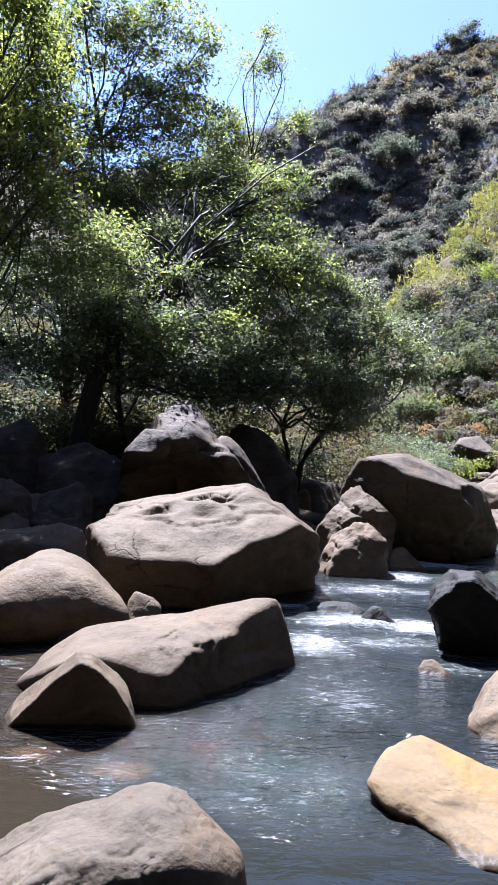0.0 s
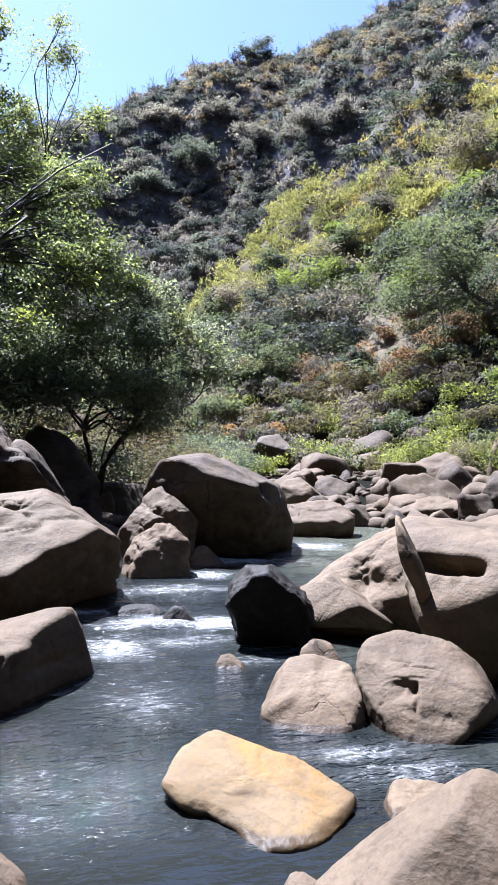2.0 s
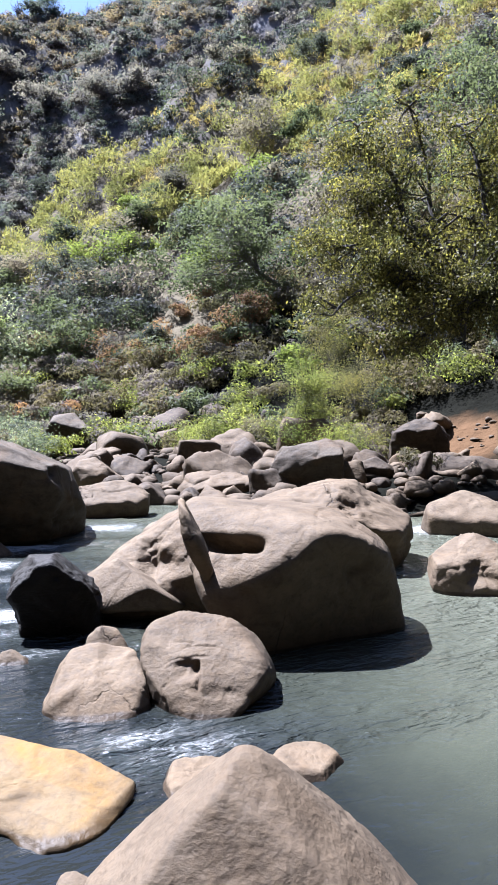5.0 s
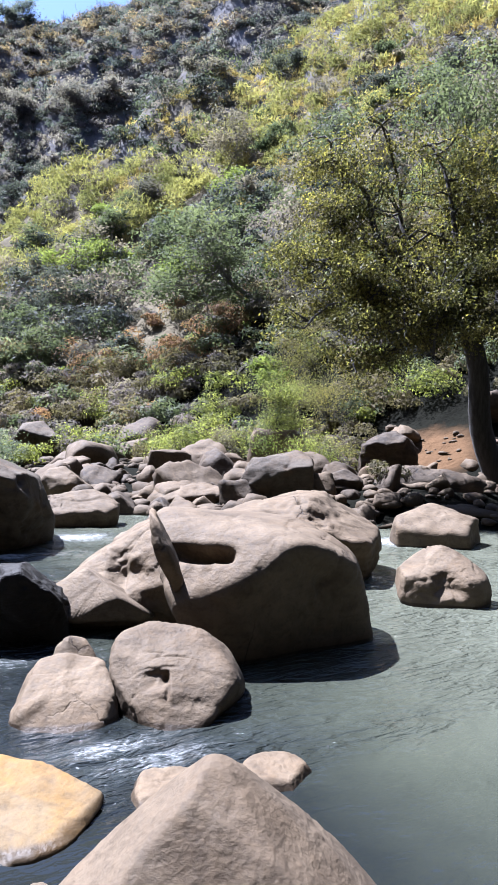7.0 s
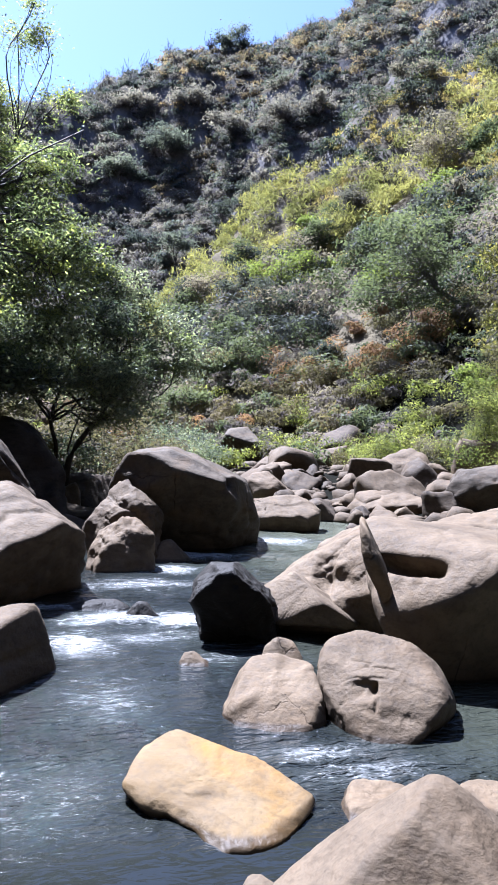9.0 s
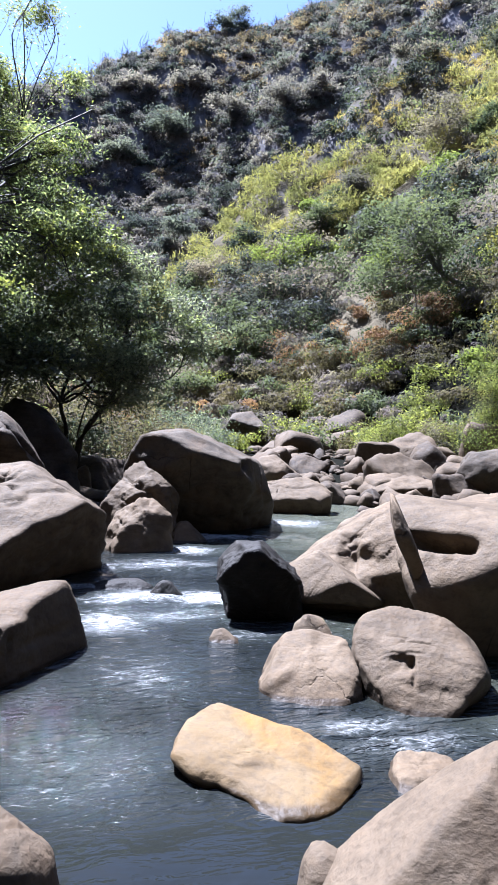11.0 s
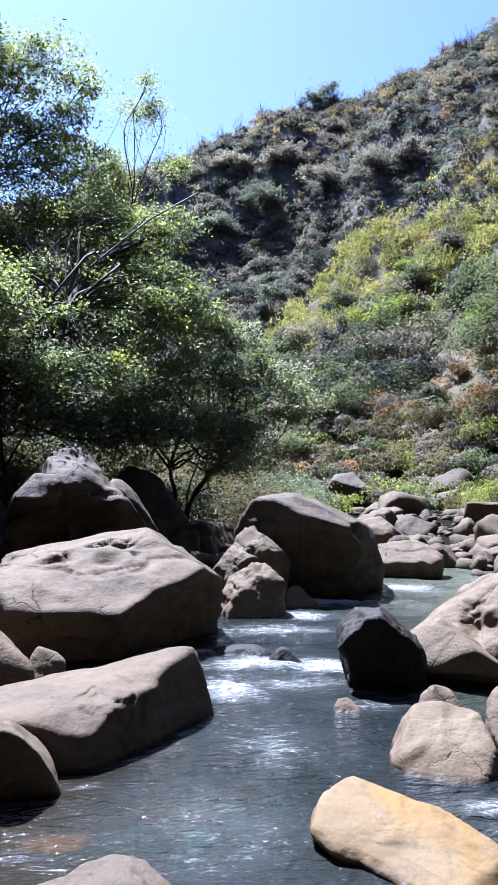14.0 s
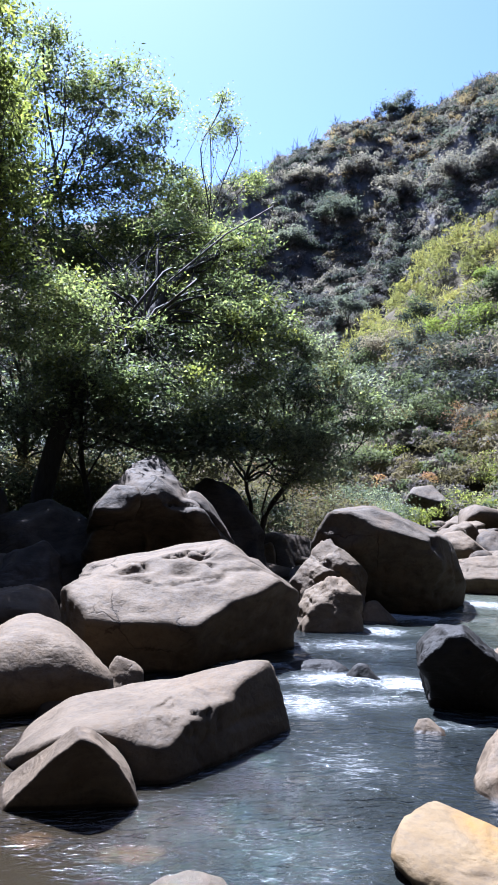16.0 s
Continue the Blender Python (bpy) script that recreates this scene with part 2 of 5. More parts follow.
# churned white water and painted sun glints: centre x, y, half-lengths of each patch
FOAM_GLINTS = [(1.05, 7.70, 0.8, 0.34, 0.58), (1.75, 7.5, 0.5, 0.34, 0.62), (0.25, 8.3, 0.9, 0.26, 0.6), (0.4, 9.3, 0.8, 0.4, 0.48), (2.0, 10.5, 0.8, 0.4, 0.5), (1.2, 6.9, 0.9, 0.35, 0.46), (0.62, 6.8, 0.4, 0.6, 0.5), (1.5, 9.4, 1.1, 0.5, 0.45),
        (2.6, 11.6, 1.3, 0.28, 0.7), (4.6, 13.2, 0.9, 0.6, 0.55), (1.2, 19.0, 1.0, 0.8, 0.6), (9.9, 10.2, 0.9, 0.5, 0.7), (0.2, 4.0, 0.8, 0.6, 0.3), (0.7, 5.4, 0.6, 0.9, 0.3),
        (1.9, 4.2, 0.5, 0.15, 0.4), (2.1, 3.9, 0.7, 0.2, 0.35), (1.7, 6.2, 0.5, 0.2, 0.35)]


def water_material():
    m, nt, b = material("river_water")
    pos = nt.nodes.new("ShaderNodeNewGeometry").outputs["Position"]
    xyz = nt.nodes.new("ShaderNodeSeparateXYZ")
    nt.links.new(pos, xyz.inputs[0])

    def math_node(op, a, c=0.0):
        n = nt.nodes.new("ShaderNodeMath")
        n.operation = op
        for s, v in ((n.inputs[0], a), (n.inputs[1], c)):
            if hasattr(v, "links"):
                nt.links.new(v, s)
            else:
                s.default_value = v
        return n.outputs[0]

    total = None
    for cx, cy, a, c, w in FOAM_GLINTS:
        dx = math_node("MULTIPLY", math_node("SUBTRACT", xyz.outputs[0], cx), 1 / a)
        dy = math_node("MULTIPLY", math_node("SUBTRACT", xyz.outputs[1], cy), 1 / c)
        d = math_node("ADD", math_node("MULTIPLY", dx, dx), math_node("MULTIPLY", dy, dy))
        f = math_node("MULTIPLY", math_node("POWER", 2.718, math_node("MULTIPLY", d, -0.9)), w)
        total = f if total is None else math_node("MAXIMUM", total, f)
    streaks = noise_tex(nt, pos, 5.0, 10, 0.75, (1.0, 2.6, 1.0), 1.2)
    flow = ramp(nt, noise_tex(nt, pos, 0.55, 2, 0.5), [(0.4, (0.0,) * 3), (0.6, (1.0,) * 3)])
    level = math_node("ADD", math_node("MULTIPLY", total, 0.6), math_node("ADD", math_node("MULTIPLY", streaks, 0.72), math_node("MULTIPLY", flow, 0.05)))
    # sun glints on ripples, painted as white specks in the base colour
    glitter = math_node("MULTIPLY", math_node("SUBTRACT", noise_tex(nt, pos, 34.0, 4, 0.7, (1.0, 2.2, 1.0), 0.6), 0.5), math_node("ADD", math_node("MULTIPLY", total, 0.9), 0.1))
    level = math_node("ADD", level, glitter)
    foam_glint = ramp(nt, level, [(0.57, (0, 0, 0)), (0.92, (0.95, 0.95, 0.95))])
    # clear brown shallows by the near bank, olive silt in the pool, slate in the current
    silt = ramp(nt, math_node("ADD", math_node("MULTIPLY", xyz.outputs[0], 0.12), math_node("MULTIPLY", noise_tex(nt, pos, 0.5, 3, 0.5), 0.3)),
                [(0.0, (0.0134, 0.0103, 0.00619)), (0.12, (0.00659, 0.00703, 0.00581)), (0.42, (0.00826, 0.0099, 0.0099)), (0.6, (0.0296, 0.0329, 0.0246)), (0.85, (0.0619, 0.0659, 0.0485)), (1.0, (0.0764, 0.0809, 0.0597))])
    silt = mixed(nt, math_node("MULTIPLY", total, 0.5), silt, (0.0725, 0.0842, 0.0811))
    for cx, cy, a, c in ((-1.26, 4.18, 0.2, 0.13), (-0.70, 4.03, 0.27, 0.16)):      # pale bed stones under clear water
        dx = math_node("MULTIPLY", math_node("SUBTRACT", xyz.outputs[0], cx), 1 / a)
        dy = math_node("MULTIPLY", math_node("SUBTRACT", xyz.outputs[1], cy), 1 / c)
        d = math_node("ADD", math_node("ADD", math_node("MULTIPLY", dx, dx), math_node("MULTIPLY", dy, dy)), math_node("MULTIPLY", noise_tex(nt, pos, 6.0, 4, 0.6), 0.9))
        silt = mixed(nt, ramp(nt, d, [(0.6, (0.6,) * 3), (1.3, (0, 0, 0))]), silt, (0.0484, 0.03, 0.0154))
    nt.links.new(mixed(nt, foam_glint, silt, (0.34, 0.35, 0.35)), b.inputs["Base Color"])
    nt.links.new(mixed(nt, foam_glint, (0.05,) * 3, (0.6,) * 3), b.inputs["Roughness"])
    b.inputs["IOR"].default_value = 1.33
    b.inputs["Specular IOR Level"].default_value = 0.55
    ripple = noise_tex(nt, pos, 3.2, 2, 0.5, (1.0, 2.8, 1.0), 0.9)
    chop = noise_tex(nt, pos, 11, 2.5, 0.55, (1.0, 2.2, 1.0), 1.0)
    calm = ramp(nt, noise_tex(nt, pos, 0.6, 2, 0.5), [(0.38, (0.35,) * 3), (0.6, (1.0,) * 3)])
    edge = math_node("ADD", math_node("ADD", xyz.outputs[1], math_node("MINIMUM", math_node("MULTIPLY", math_node("ADD", xyz.outputs[0], 0.55), 0.9), 0.0)), math_node("MULTIPLY", math_node("SUBTRACT", noise_tex(nt, pos, 2.0, 4, 0.6), 0.5), 0.5))
    still = ramp(nt, math_node("MULTIPLY", edge, 0.1), [(0.325, (0.14,) * 3), (0.355, (1.0,) * 3)])
    calm = math_node("MULTIPLY", calm, still)
    b1 = node(nt, "Bump", Distance=0.2)
    nt.links.new(math_node("MULTIPLY", calm, 0.8), b1.inputs["Strength"])
    nt.links.new(ripple, b1.inputs["Height"])
    b2 = node(nt, "Bump", Distance=0.05)
    nt.links.new(math_node("MULTIPLY", calm, 0.8), b2.inputs["Strength"])
    nt.links.new(chop, b2.inputs["Height"])
    nt.links.new(b1.outputs[0], b2.inputs["Normal"])
    nt.links.new(b2.outputs[0], b.inputs["Normal"])
    return m


WATER = water_material()


# ---- numeric helpers ----
def hash3(ix, iy, iz, seed):
    h = (ix * 374761393 + iy * 668265263 + iz * 2147483647 + seed * 144665) & 0xFFFFFFFF
    h = ((h ^ (h >> 13)) * 1274126177) & 0xFFFFFFFF
    return ((h ^ (h >> 16)) & 0xFFFF) / 32767.5 - 1.0


def vnoise(p, seed=0):
    """Smooth value noise in -1..1 at points p (n, 3)."""
    i = np.floor(p).astype(np.int64)
    f = p - i
    f = f * f * f * (f * (f * 6 - 15) + 10)
    out = 0
    for dx in (0, 1):
        for dy in (0, 1):
            for dz in (0, 1):
                w = np.abs(1 - dx - f[:, 0]) * np.abs(1 - dy - f[:, 1]) * np.abs(1 - dz - f[:, 2])
                out = out + w * hash3(i[:, 0] + dx, i[:, 1] + dy, i[:, 2] + dz, seed)
    return out


def fbm(p, octaves=4, gain=0.5, seed=0):
    out, amp = 0, 1.0
    for k in range(octaves):
        out = out + amp * vnoise(p * 2.03**k + 17.3 * k, seed + k)
        amp *= gain
    return out


def mesh_from(name, verts, faces, mat, smooth=True):
    """A mesh from arrays: verts (n, 3), faces (m, 3 or 4)."""
    me = bpy.data.meshes.new(name)
    n, k = faces.shape
    me.vertices.add(len(verts))
    me.vertices.foreach_set("co", np.ascontiguousarray(verts, np.float32).ravel())
    me.loops.add(n * k)
    me.loops.foreach_set("vertex_index", np.ascontiguousarray(faces, np.int32).ravel())
    me.polygons.add(n)
    me.polygons.foreach_set("loop_start", np.arange(0, n * k, k, dtype=np.int32))
    me.polygons.foreach_set("use_smooth", np.full(n, smooth))
    me.update(calc_edges=True)
    me.materials.append(mat)
    return me


def part(name, me, parent, label=""):
    ob = new(name, me)
    ob.parent = parent
    if label:
        ob["label"] = label
    return ob


SPHERES = {}


def sphere(level):
    if level not in SPHERES:
        bm = bmesh.new()
        bmesh.ops.create_icosphere(bm, subdivisions=level, radius=1)
        SPHERES[level] = (np.array([v.co[:] for v in bm.verts]), np.array([[v.index for v in f.verts] for f in bm.faces]))
        bm.free()
    return SPHERES[level]


# ---- ground ----
def table(x, xs, ys):
    return np.interp(x, xs, ys)


def soft_step(x, a, b):
    u = np.clip((x - a) / (b - a), 0, 1)
    return u * u * (3 - 2 * u)


def river_left(y):
    return table(y, [-40, 0, 6, 10, 13, 15, 17, 20, 24, 30], [-14, -6.5, -4.6, -4.2, -2.6, 0.0, 2.0, 3.2, 4.6, 6.0])


def river_right(y):
    return table(y, [-40, 0, 6, 10, 12, 14, 17, 21, 24, 30], [20, 15, 14, 13.0, 11.5, 8.0, 7.0, 7.2, 6.0, 6.0])


SPUR_AZ = [-180, -100, -45, -12, 0, 7.7, 15, 23.6, 38, 55, 85, 120, 180]


def ground_z(x, y):
    x, y = np.asarray(x, float), np.asarray(y, float)
    p3 = np.stack([x, y, 0 * x], -1).reshape(-1, 3)
    out = np.maximum(river_left(y) - x, x - river_right(y))          # metres outside the river
    z = -0.7 + 0.75 * soft_step(out, -1.2, 0.6) + 0.35 * soft_step(out, 0.4, 5) + 0.05 * np.clip(out, 0, 30)
    z = z + (0.12 * fbm(p3 * 0.6, 3, 0.5, 5)).reshape(x.shape) * soft_step(out, -1, 1)
    r, az = np.hypot(x, y), np.degrees(np.arctan2(x, y))
    # past az -100 and 120: unseen slopes, added steep to block skylight
    foot = table(az, [-180, -100, -60, -25, -10, 0, 10, 20, 30, 40, 60, 100, 180], [8, 10, 15, 22, 32, 36, 40, 38, 32, 24, 19, 17, 8])
    r1 = table(az, SPUR_AZ, [40, 40, 45, 55, 62, 74, 84, 95, 100, 92, 80, 60, 40])
    e1 = table(az, SPUR_AZ, [54, 50, 20, 8, 8.5, 10.8, 16.5, 23, 29.3, 33, 38, 50, 54])
    z1 = r1 * np.tan(np.radians(e1)) + 1.9
    e2 = table(az, [-180, -100, -45, -20, -8, 0, 9, 17, 24, 32, 50, 85, 120, 180], [54, 50, 30, 18.5, 20.6, 23.5, 27.8, 28.6, 30.6, 33.8, 38, 42, 50, 54])
    r2 = 158.0
    z2 = r2 * np.tan(np.radians(e2)) + 1.9
    base = np.minimum(z, 2.2)
    u = np.clip((r - foot) / (r1 - foot), 0, 1)
    rise = u**1.18 * (z1 - 2.0)
    v = np.clip((r - r1 - 14) / (r2 - r1 - 14), 0, 1)
    dip = -5.0 * soft_step(r, r1, r1 + 14)
    cliff = table(v, [0, 0.35, 0.6, 0.74, 0.86, 1.0], [0, 0.30, 0.50, 0.66, 0.90, 1.0])
    plain = table(v, [0, 1], [0, 1])
    steep = soft_step(az, 24, 8)
    rise = rise + dip + (steep * cliff + (1 - steep) * plain) * (z2 - z1 + 5.0)
    rise = rise * soft_step(r, 1500, 170) + soft_step(r, 170, 1500) * 40
    rough = (fbm(p3 * 0.045, 4, 0.55, 9)).reshape(x.shape) * 5.0 + (fbm(p3 * 0.16, 3, 0.5, 19)).reshape(x.shape) * 1.5
    return base + rise + rough * soft_step(r, foot, foot + 70) * (1 - 0.75 * soft_step(r, 140, 158))


def build_ground():
    az = np.radians(np.concatenate([np.arange(-180, -32, 4.0), np.arange(-32, 70, 0.5), np.arange(70, 180, 4.0)]))
    rad = np.concatenate([np.linspace(0.5, 30, 60), np.linspace(30.8, 175, 150), [185, 200, 240, 320, 500, 900, 1600, 4000]])
    a, r = np.meshgrid(az, rad)
    x, y = np.sin(a) * r, np.cos(a) * r
    v = np.stack([x, y, ground_z(x, y)], -1).reshape(-1, 3)
    n, m = len(rad), len(az)
    i, j = np.meshgrid(np.arange(n - 1), np.arange(m), indexing="ij")
    k = (j + 1) % m
    f = np.stack([i * m + j, (i + 1) * m + j, (i + 1) * m + k, i * m + k], -1).reshape(-1, 4)
    v = np.vstack([v, [[0, 0, float(ground_z(np.array([0.0]), np.array([0.01]))[0])]]])
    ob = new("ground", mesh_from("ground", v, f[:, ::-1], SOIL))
    tagged(ob, "dry brown stony soil of a river valley and its hillsides, with steep slopes added out of view", "ground", kind="structure")


def build_water():
    xs, ys = np.arange(-14, 20, 0.15), np.arange(-6, 26, 0.15)
    x, y = np.meshgrid(xs, ys)
    p = np.stack([x, y, 0 * x], -1).reshape(-1, 3)
    rapid = np.zeros(len(p))
    for cx, cy, a, c, w in FOAM_GLINTS:
        rapid = np.maximum(rapid, w * np.exp(-(((p[:, 0] - cx) / (a * 1.5)) ** 2 + ((p[:, 1] - cy) / (c * 2.0)) ** 2)))
    q = p * np.array([1.5, 2.6, 1])
    p[:, 2] = 0.010 * fbm(q, 3, 0.5, 31) + rapid * 0.055 * fbm(q * 1.9, 3, 0.6, 37) + 0.02 * rapid
    n, m = x.shape
    i, j = np.meshgrid(np.arange(n - 1), np.arange(m - 1), indexing="ij")
    f = np.stack([i * m + j, i * m + j + 1, (i + 1) * m + j + 1, (i + 1) * m + j], -1).reshape(-1, 4)
    ob = new("water", mesh_from("water", p, f, WATER))
    tagged(ob, "shallow murky grey-green river running over rapids", "river", kind="structure")


build_ground()
build_water()


# ---- boulders ----
def plane_normal(az, el):
    az, el = radians(az), radians(el)
    return np.array([math.cos(az) * math.cos(el), math.sin(az) * math.cos(el), math.sin(el)])


def rock_shape(planes, sharp, level, seed, rough, strata=0.0, cracks=0.0, facets=7, dents=(), crags=()):
    """A worn block bounded by planes (azimuth, elevation, distance), its edges rounded by sharp and broken by a few
    small facets. dents: (place, radius, depth) of hollows; crags: the same of broken, ragged patches."""
    d, f = sphere(level)
    rng = np.random.default_rng(seed)
    planes = [(plane_normal(az, el), max(dist, 0.02)) for az, el, dist in planes]

    given, reach = len(planes), []

    def cut(dirs):
        acc = 0
        for n, dist in planes:
            acc = acc + np.clip(dirs @ n / dist, 0, None) ** sharp
        return np.maximum(acc, 1e-250) ** (-1 / sharp)

    chips = [(plane_normal(rng.uniform(0, 360), rng.uniform(-15, 70)), rng.uniform(0.82, 0.95)) for k in range(facets)]
    warp = d + 0.065 * rough * np.stack([vnoise(d * 2.6, seed + k) for k in (1, 2, 3)], -1)
    warp /= np.linalg.norm(warp, axis=1)[:, None]
    v = d * cut(warp)[:, None]
    for n, dist in planes[:given]:
        far = (v @ n).max()
        if 0.3 < dist / far:
            reach.append(dist / far)
    v = v * float(np.median(reach)) ** 0.85
    size = float(np.median(np.linalg.norm(v, axis=1)))
    q = v / size
    uneven = 1 + 0.03 * rough * fbm(q * 1.7 + 2, 3, 0.5, seed + 40)
    for n, keep in chips:                                   # flat broken faces
        h = v @ n
        lim = float(h.max()) * keep * uneven
        v = v * np.where(h > lim, lim / np.maximum(h, 1e-6), 1.0)[:, None]
    q = v / size
    spin = np.array([[math.cos(seed), -math.sin(seed), 0], [math.sin(seed), math.cos(seed), 0], [0, 0, 1]])
    grain = (q @ spin.T) * np.array([0.55, 1.9, 1.5]) + 0.35 * np.stack([vnoise(q * 1.3 + 3 * k, seed + 60 + k) for k in range(3)], -1)
    fold = np.clip(1 - np.abs(fbm(grain + 5, 3, 0.5, seed + 50)) / 0.16, 0, 1) ** 1.6 * np.clip(0.5 + vnoise(q * 1.5 + 8, seed + 51), 0, 1)
    bump = rough * (0.05 * fbm(q * 1.15, 2, 0.5, seed) - 0.05 * fold + 0.010 * fbm(q * 5, 3, 0.5, seed + 70) + 0.0035 * fbm(q * 16, 3, 0.6, seed + 75))
    if strata:                                              # ledges of the bedding
        layer = q[:, 2] * 3.2 + 0.8 * q[:, 0] * math.sin(seed) + 0.5 * q[:, 1] * math.cos(seed) + 0.7 * fbm(q * 1.1, 3, 0.5, seed + 90)
        saw = layer - np.floor(layer)
        here = np.clip(0.9 * vnoise(q * 1.4 + 9, seed + 91) + 0.3, 0, 1)
        bump = bump + strata * 0.05 * here * (saw * np.clip((1 - saw) / 0.12, 0, 1) - 0.4)
    if cracks:
        line = fbm(q * 0.8 + 3.1, 4, 0.5, seed + 33)
        here = np.clip(vnoise(q * 1.3 + 4, seed + 34) + 0.2, 0, 1)
        bump = bump - cracks * 0.09 * here * np.exp(-(line / 0.022) ** 2)
    v = v + d * (bump * size)[:, None]
    for at, radius, depth in dents:
        off = (v - np.array(at)) / np.array(radius)
        off = off + 0.25 * np.stack([fbm(q * 3 + k, 2, 0.5, seed + 12 + k) for k in range(3)], -1)
        v = v - d * (depth * np.exp(-(np.abs(off) ** 4).sum(1)))[:, None]
    for at, radius, depth in crags:
        near = np.exp(-((((v - np.array(at)) / np.array(radius)) ** 2).sum(1)))
        torn = np.clip(fbm(q * np.array([2.6, 2.6, 3.6]) + 2, 4, 0.42, seed + 16) + 0.2, 0, 0.8)
        v = v - d * (depth * near * torn)[:, None]
    return v, f


def boulder(label, at, turn, planes, mat=ROCK, sharp=14, level=5, seed=1, rough=1.0, strata=0.3, cracks=0.6, facets=11, dents=(), crags=(), lobes=(), group=""):
    """dents: (place, radius, depth); lobes: (place, turn, planes) of outcrops on the first. Places are in the world."""
    here = pose(*at, 0, 0, turn)
    back = here.inverted()
    dents = [((back @ Vector(p))[:], r, depth) for p, r, depth in dents]
    crags = [((back @ Vector(p))[:], r, depth) for p, r, depth in crags]
    v, f = rock_shape(planes, sharp, level, seed, rough, strata, cracks, facets, dents, crags)
    ob = new("boulder", mesh_from("boulder", v, f, mat))
    ob.matrix_world = here
    for k, (place, turned, more) in enumerate(lobes):
        v, f = rock_shape(more, 2 * sharp, level - 1, seed + 7 + k, 0.6 * rough, strata, cracks, 5)
        m = np.array(back @ pose(*place, 0, 0, turned))
        part("outcrop", mesh_from("outcrop", v @ m[:3, :3].T + m[:3, 3], f, mat), ob)
    return tagged(ob, label, "boulder", group)

boulder("long flat-topped grey boulder with a dark undercut face", (-0.66, 9.02, 0.38), 3, [(0, 2, 1.41), (0, 54, 1.09), (0, 63, 1.01), (180, 82, 0.82), (180, 73, 0.87), (180, -4, 1.39), (-90, -22, 1.2), (-90, 64, 0.77), (-44, -22, 0.94), (-135, -20, 1.63), (45, 10, 1.59), (135, 10, 1.59), (90, 15, 1.0), (0, -90, 0.73)],
        seed=3, sharp=60, facets=4, rough=0.9, strata=1.2, cracks=0.9, level=6,
        dents=[((-1.41, 8.64, 0.85), (0.22, 0.12, 0.3), 0.14), ((-0.65, 8.62, 0.75), (0.16, 0.1, 0.3), 0.10), ((-0.26, 9.4, 0.95), (0.1, 0.2, 0.3), 0.12), ((-0.2, 8.9, 0.8), (0.6, 0.06, 0.3), 0.07)])
boulder("long low grey boulder with a smooth sunlit back", (-0.76, 5.72, 0.17), 4, [(180, 43, 0.66), (0, -4, 1.2), (0, 55, 0.89), (180, 80, 0.23), (180, 79, 0.23), (180, 60, 0.42), (-90, 5, 0.78), (-90, 78, 0.31), (-43, 12, 0.62), (-135, -20, 0.99), (45, 10, 1.0), (135, 10, 1.0), (90, 15, 0.38), (0, -90, 0.52)],
        seed=5, level=6, sharp=45, facets=3, rough=0.9, dents=[((-0.24, 5.44, 0.22), (0.014, 0.3, 0.1), 0.035), ((0.02, 5.75, 0.22), (0.22, 0.3, 0.03), 0.03)])
boulder("dark wedge-shaped boulder standing in the water", (-1.20, 4.80, 0.14), 15, [(180, -2, 0.45), (0, 16, 0.37), (0, 43, 0.3), (0, 75, 0.32), (180, 43, 0.2), (-100, -16, 0.27), (90, 42, 0.12), (45, 10, 0.4), (135, 10, 0.4), (90, 15, 0.25), (0, -90, 0.49)],
        seed=8, sharp=45, facets=0, rough=0.7, level=6)
boulder("large smooth rounded grey-brown boulder by the bank", (-1.97, 6.91, 0.22), 16, [(180, -2, 0.78), (0, 0, 0.78), (0, 42, 0.57), (0, 57, 0.5), (0, 82, 0.5), (180, 63, 0.52), (180, 48, 0.58), (-90, -25, 0.59), (-90, 42, 0.58), (-45, -20, 0.8), (-135, -20, 0.8), (45, 10, 0.77), (135, 10, 0.77), (90, 15, 0.55), (0, -90, 0.57)],
        seed=11, sharp=7, facets=3, strata=0.2, cracks=0.2)
boulder("small rounded grey stone beside a large boulder", (-1.14, 7.31, 0.10), 9, [(0, -3, 0.18), (0, 52, 0.15), (180, 43, 0.22), (180, -2, 0.18), (-90, 30, 0.12), (-45, 25, 0.15), (-135, 25, 0.15), (45, 10, 0.22), (135, 10, 0.22), (90, 15, 0.2), (0, -90, 0.45)],
        seed=12, level=4, sharp=11)
boulder("small rough brown stone between two boulders", (-1.63, 6.41, 0.05), 15, [(0, -35, 0.14), (0, 52, 0.1), (180, 75, 0.12), (180, 23, 0.14), (-90, 30, 0.08), (-45, 25, 0.13), (-135, 25, 0.13), (45, 10, 0.17), (135, 10, 0.17), (90, 15, 0.12), (0, -90, 0.4)],
        mat=ROCK_FAR, seed=13, level=4, sharp=11)
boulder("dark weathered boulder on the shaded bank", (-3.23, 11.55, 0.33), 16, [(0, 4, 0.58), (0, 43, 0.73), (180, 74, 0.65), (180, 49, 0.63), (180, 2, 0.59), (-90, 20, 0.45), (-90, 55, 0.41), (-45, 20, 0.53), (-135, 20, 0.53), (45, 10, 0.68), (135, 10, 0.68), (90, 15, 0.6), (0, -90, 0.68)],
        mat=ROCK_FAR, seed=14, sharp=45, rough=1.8)
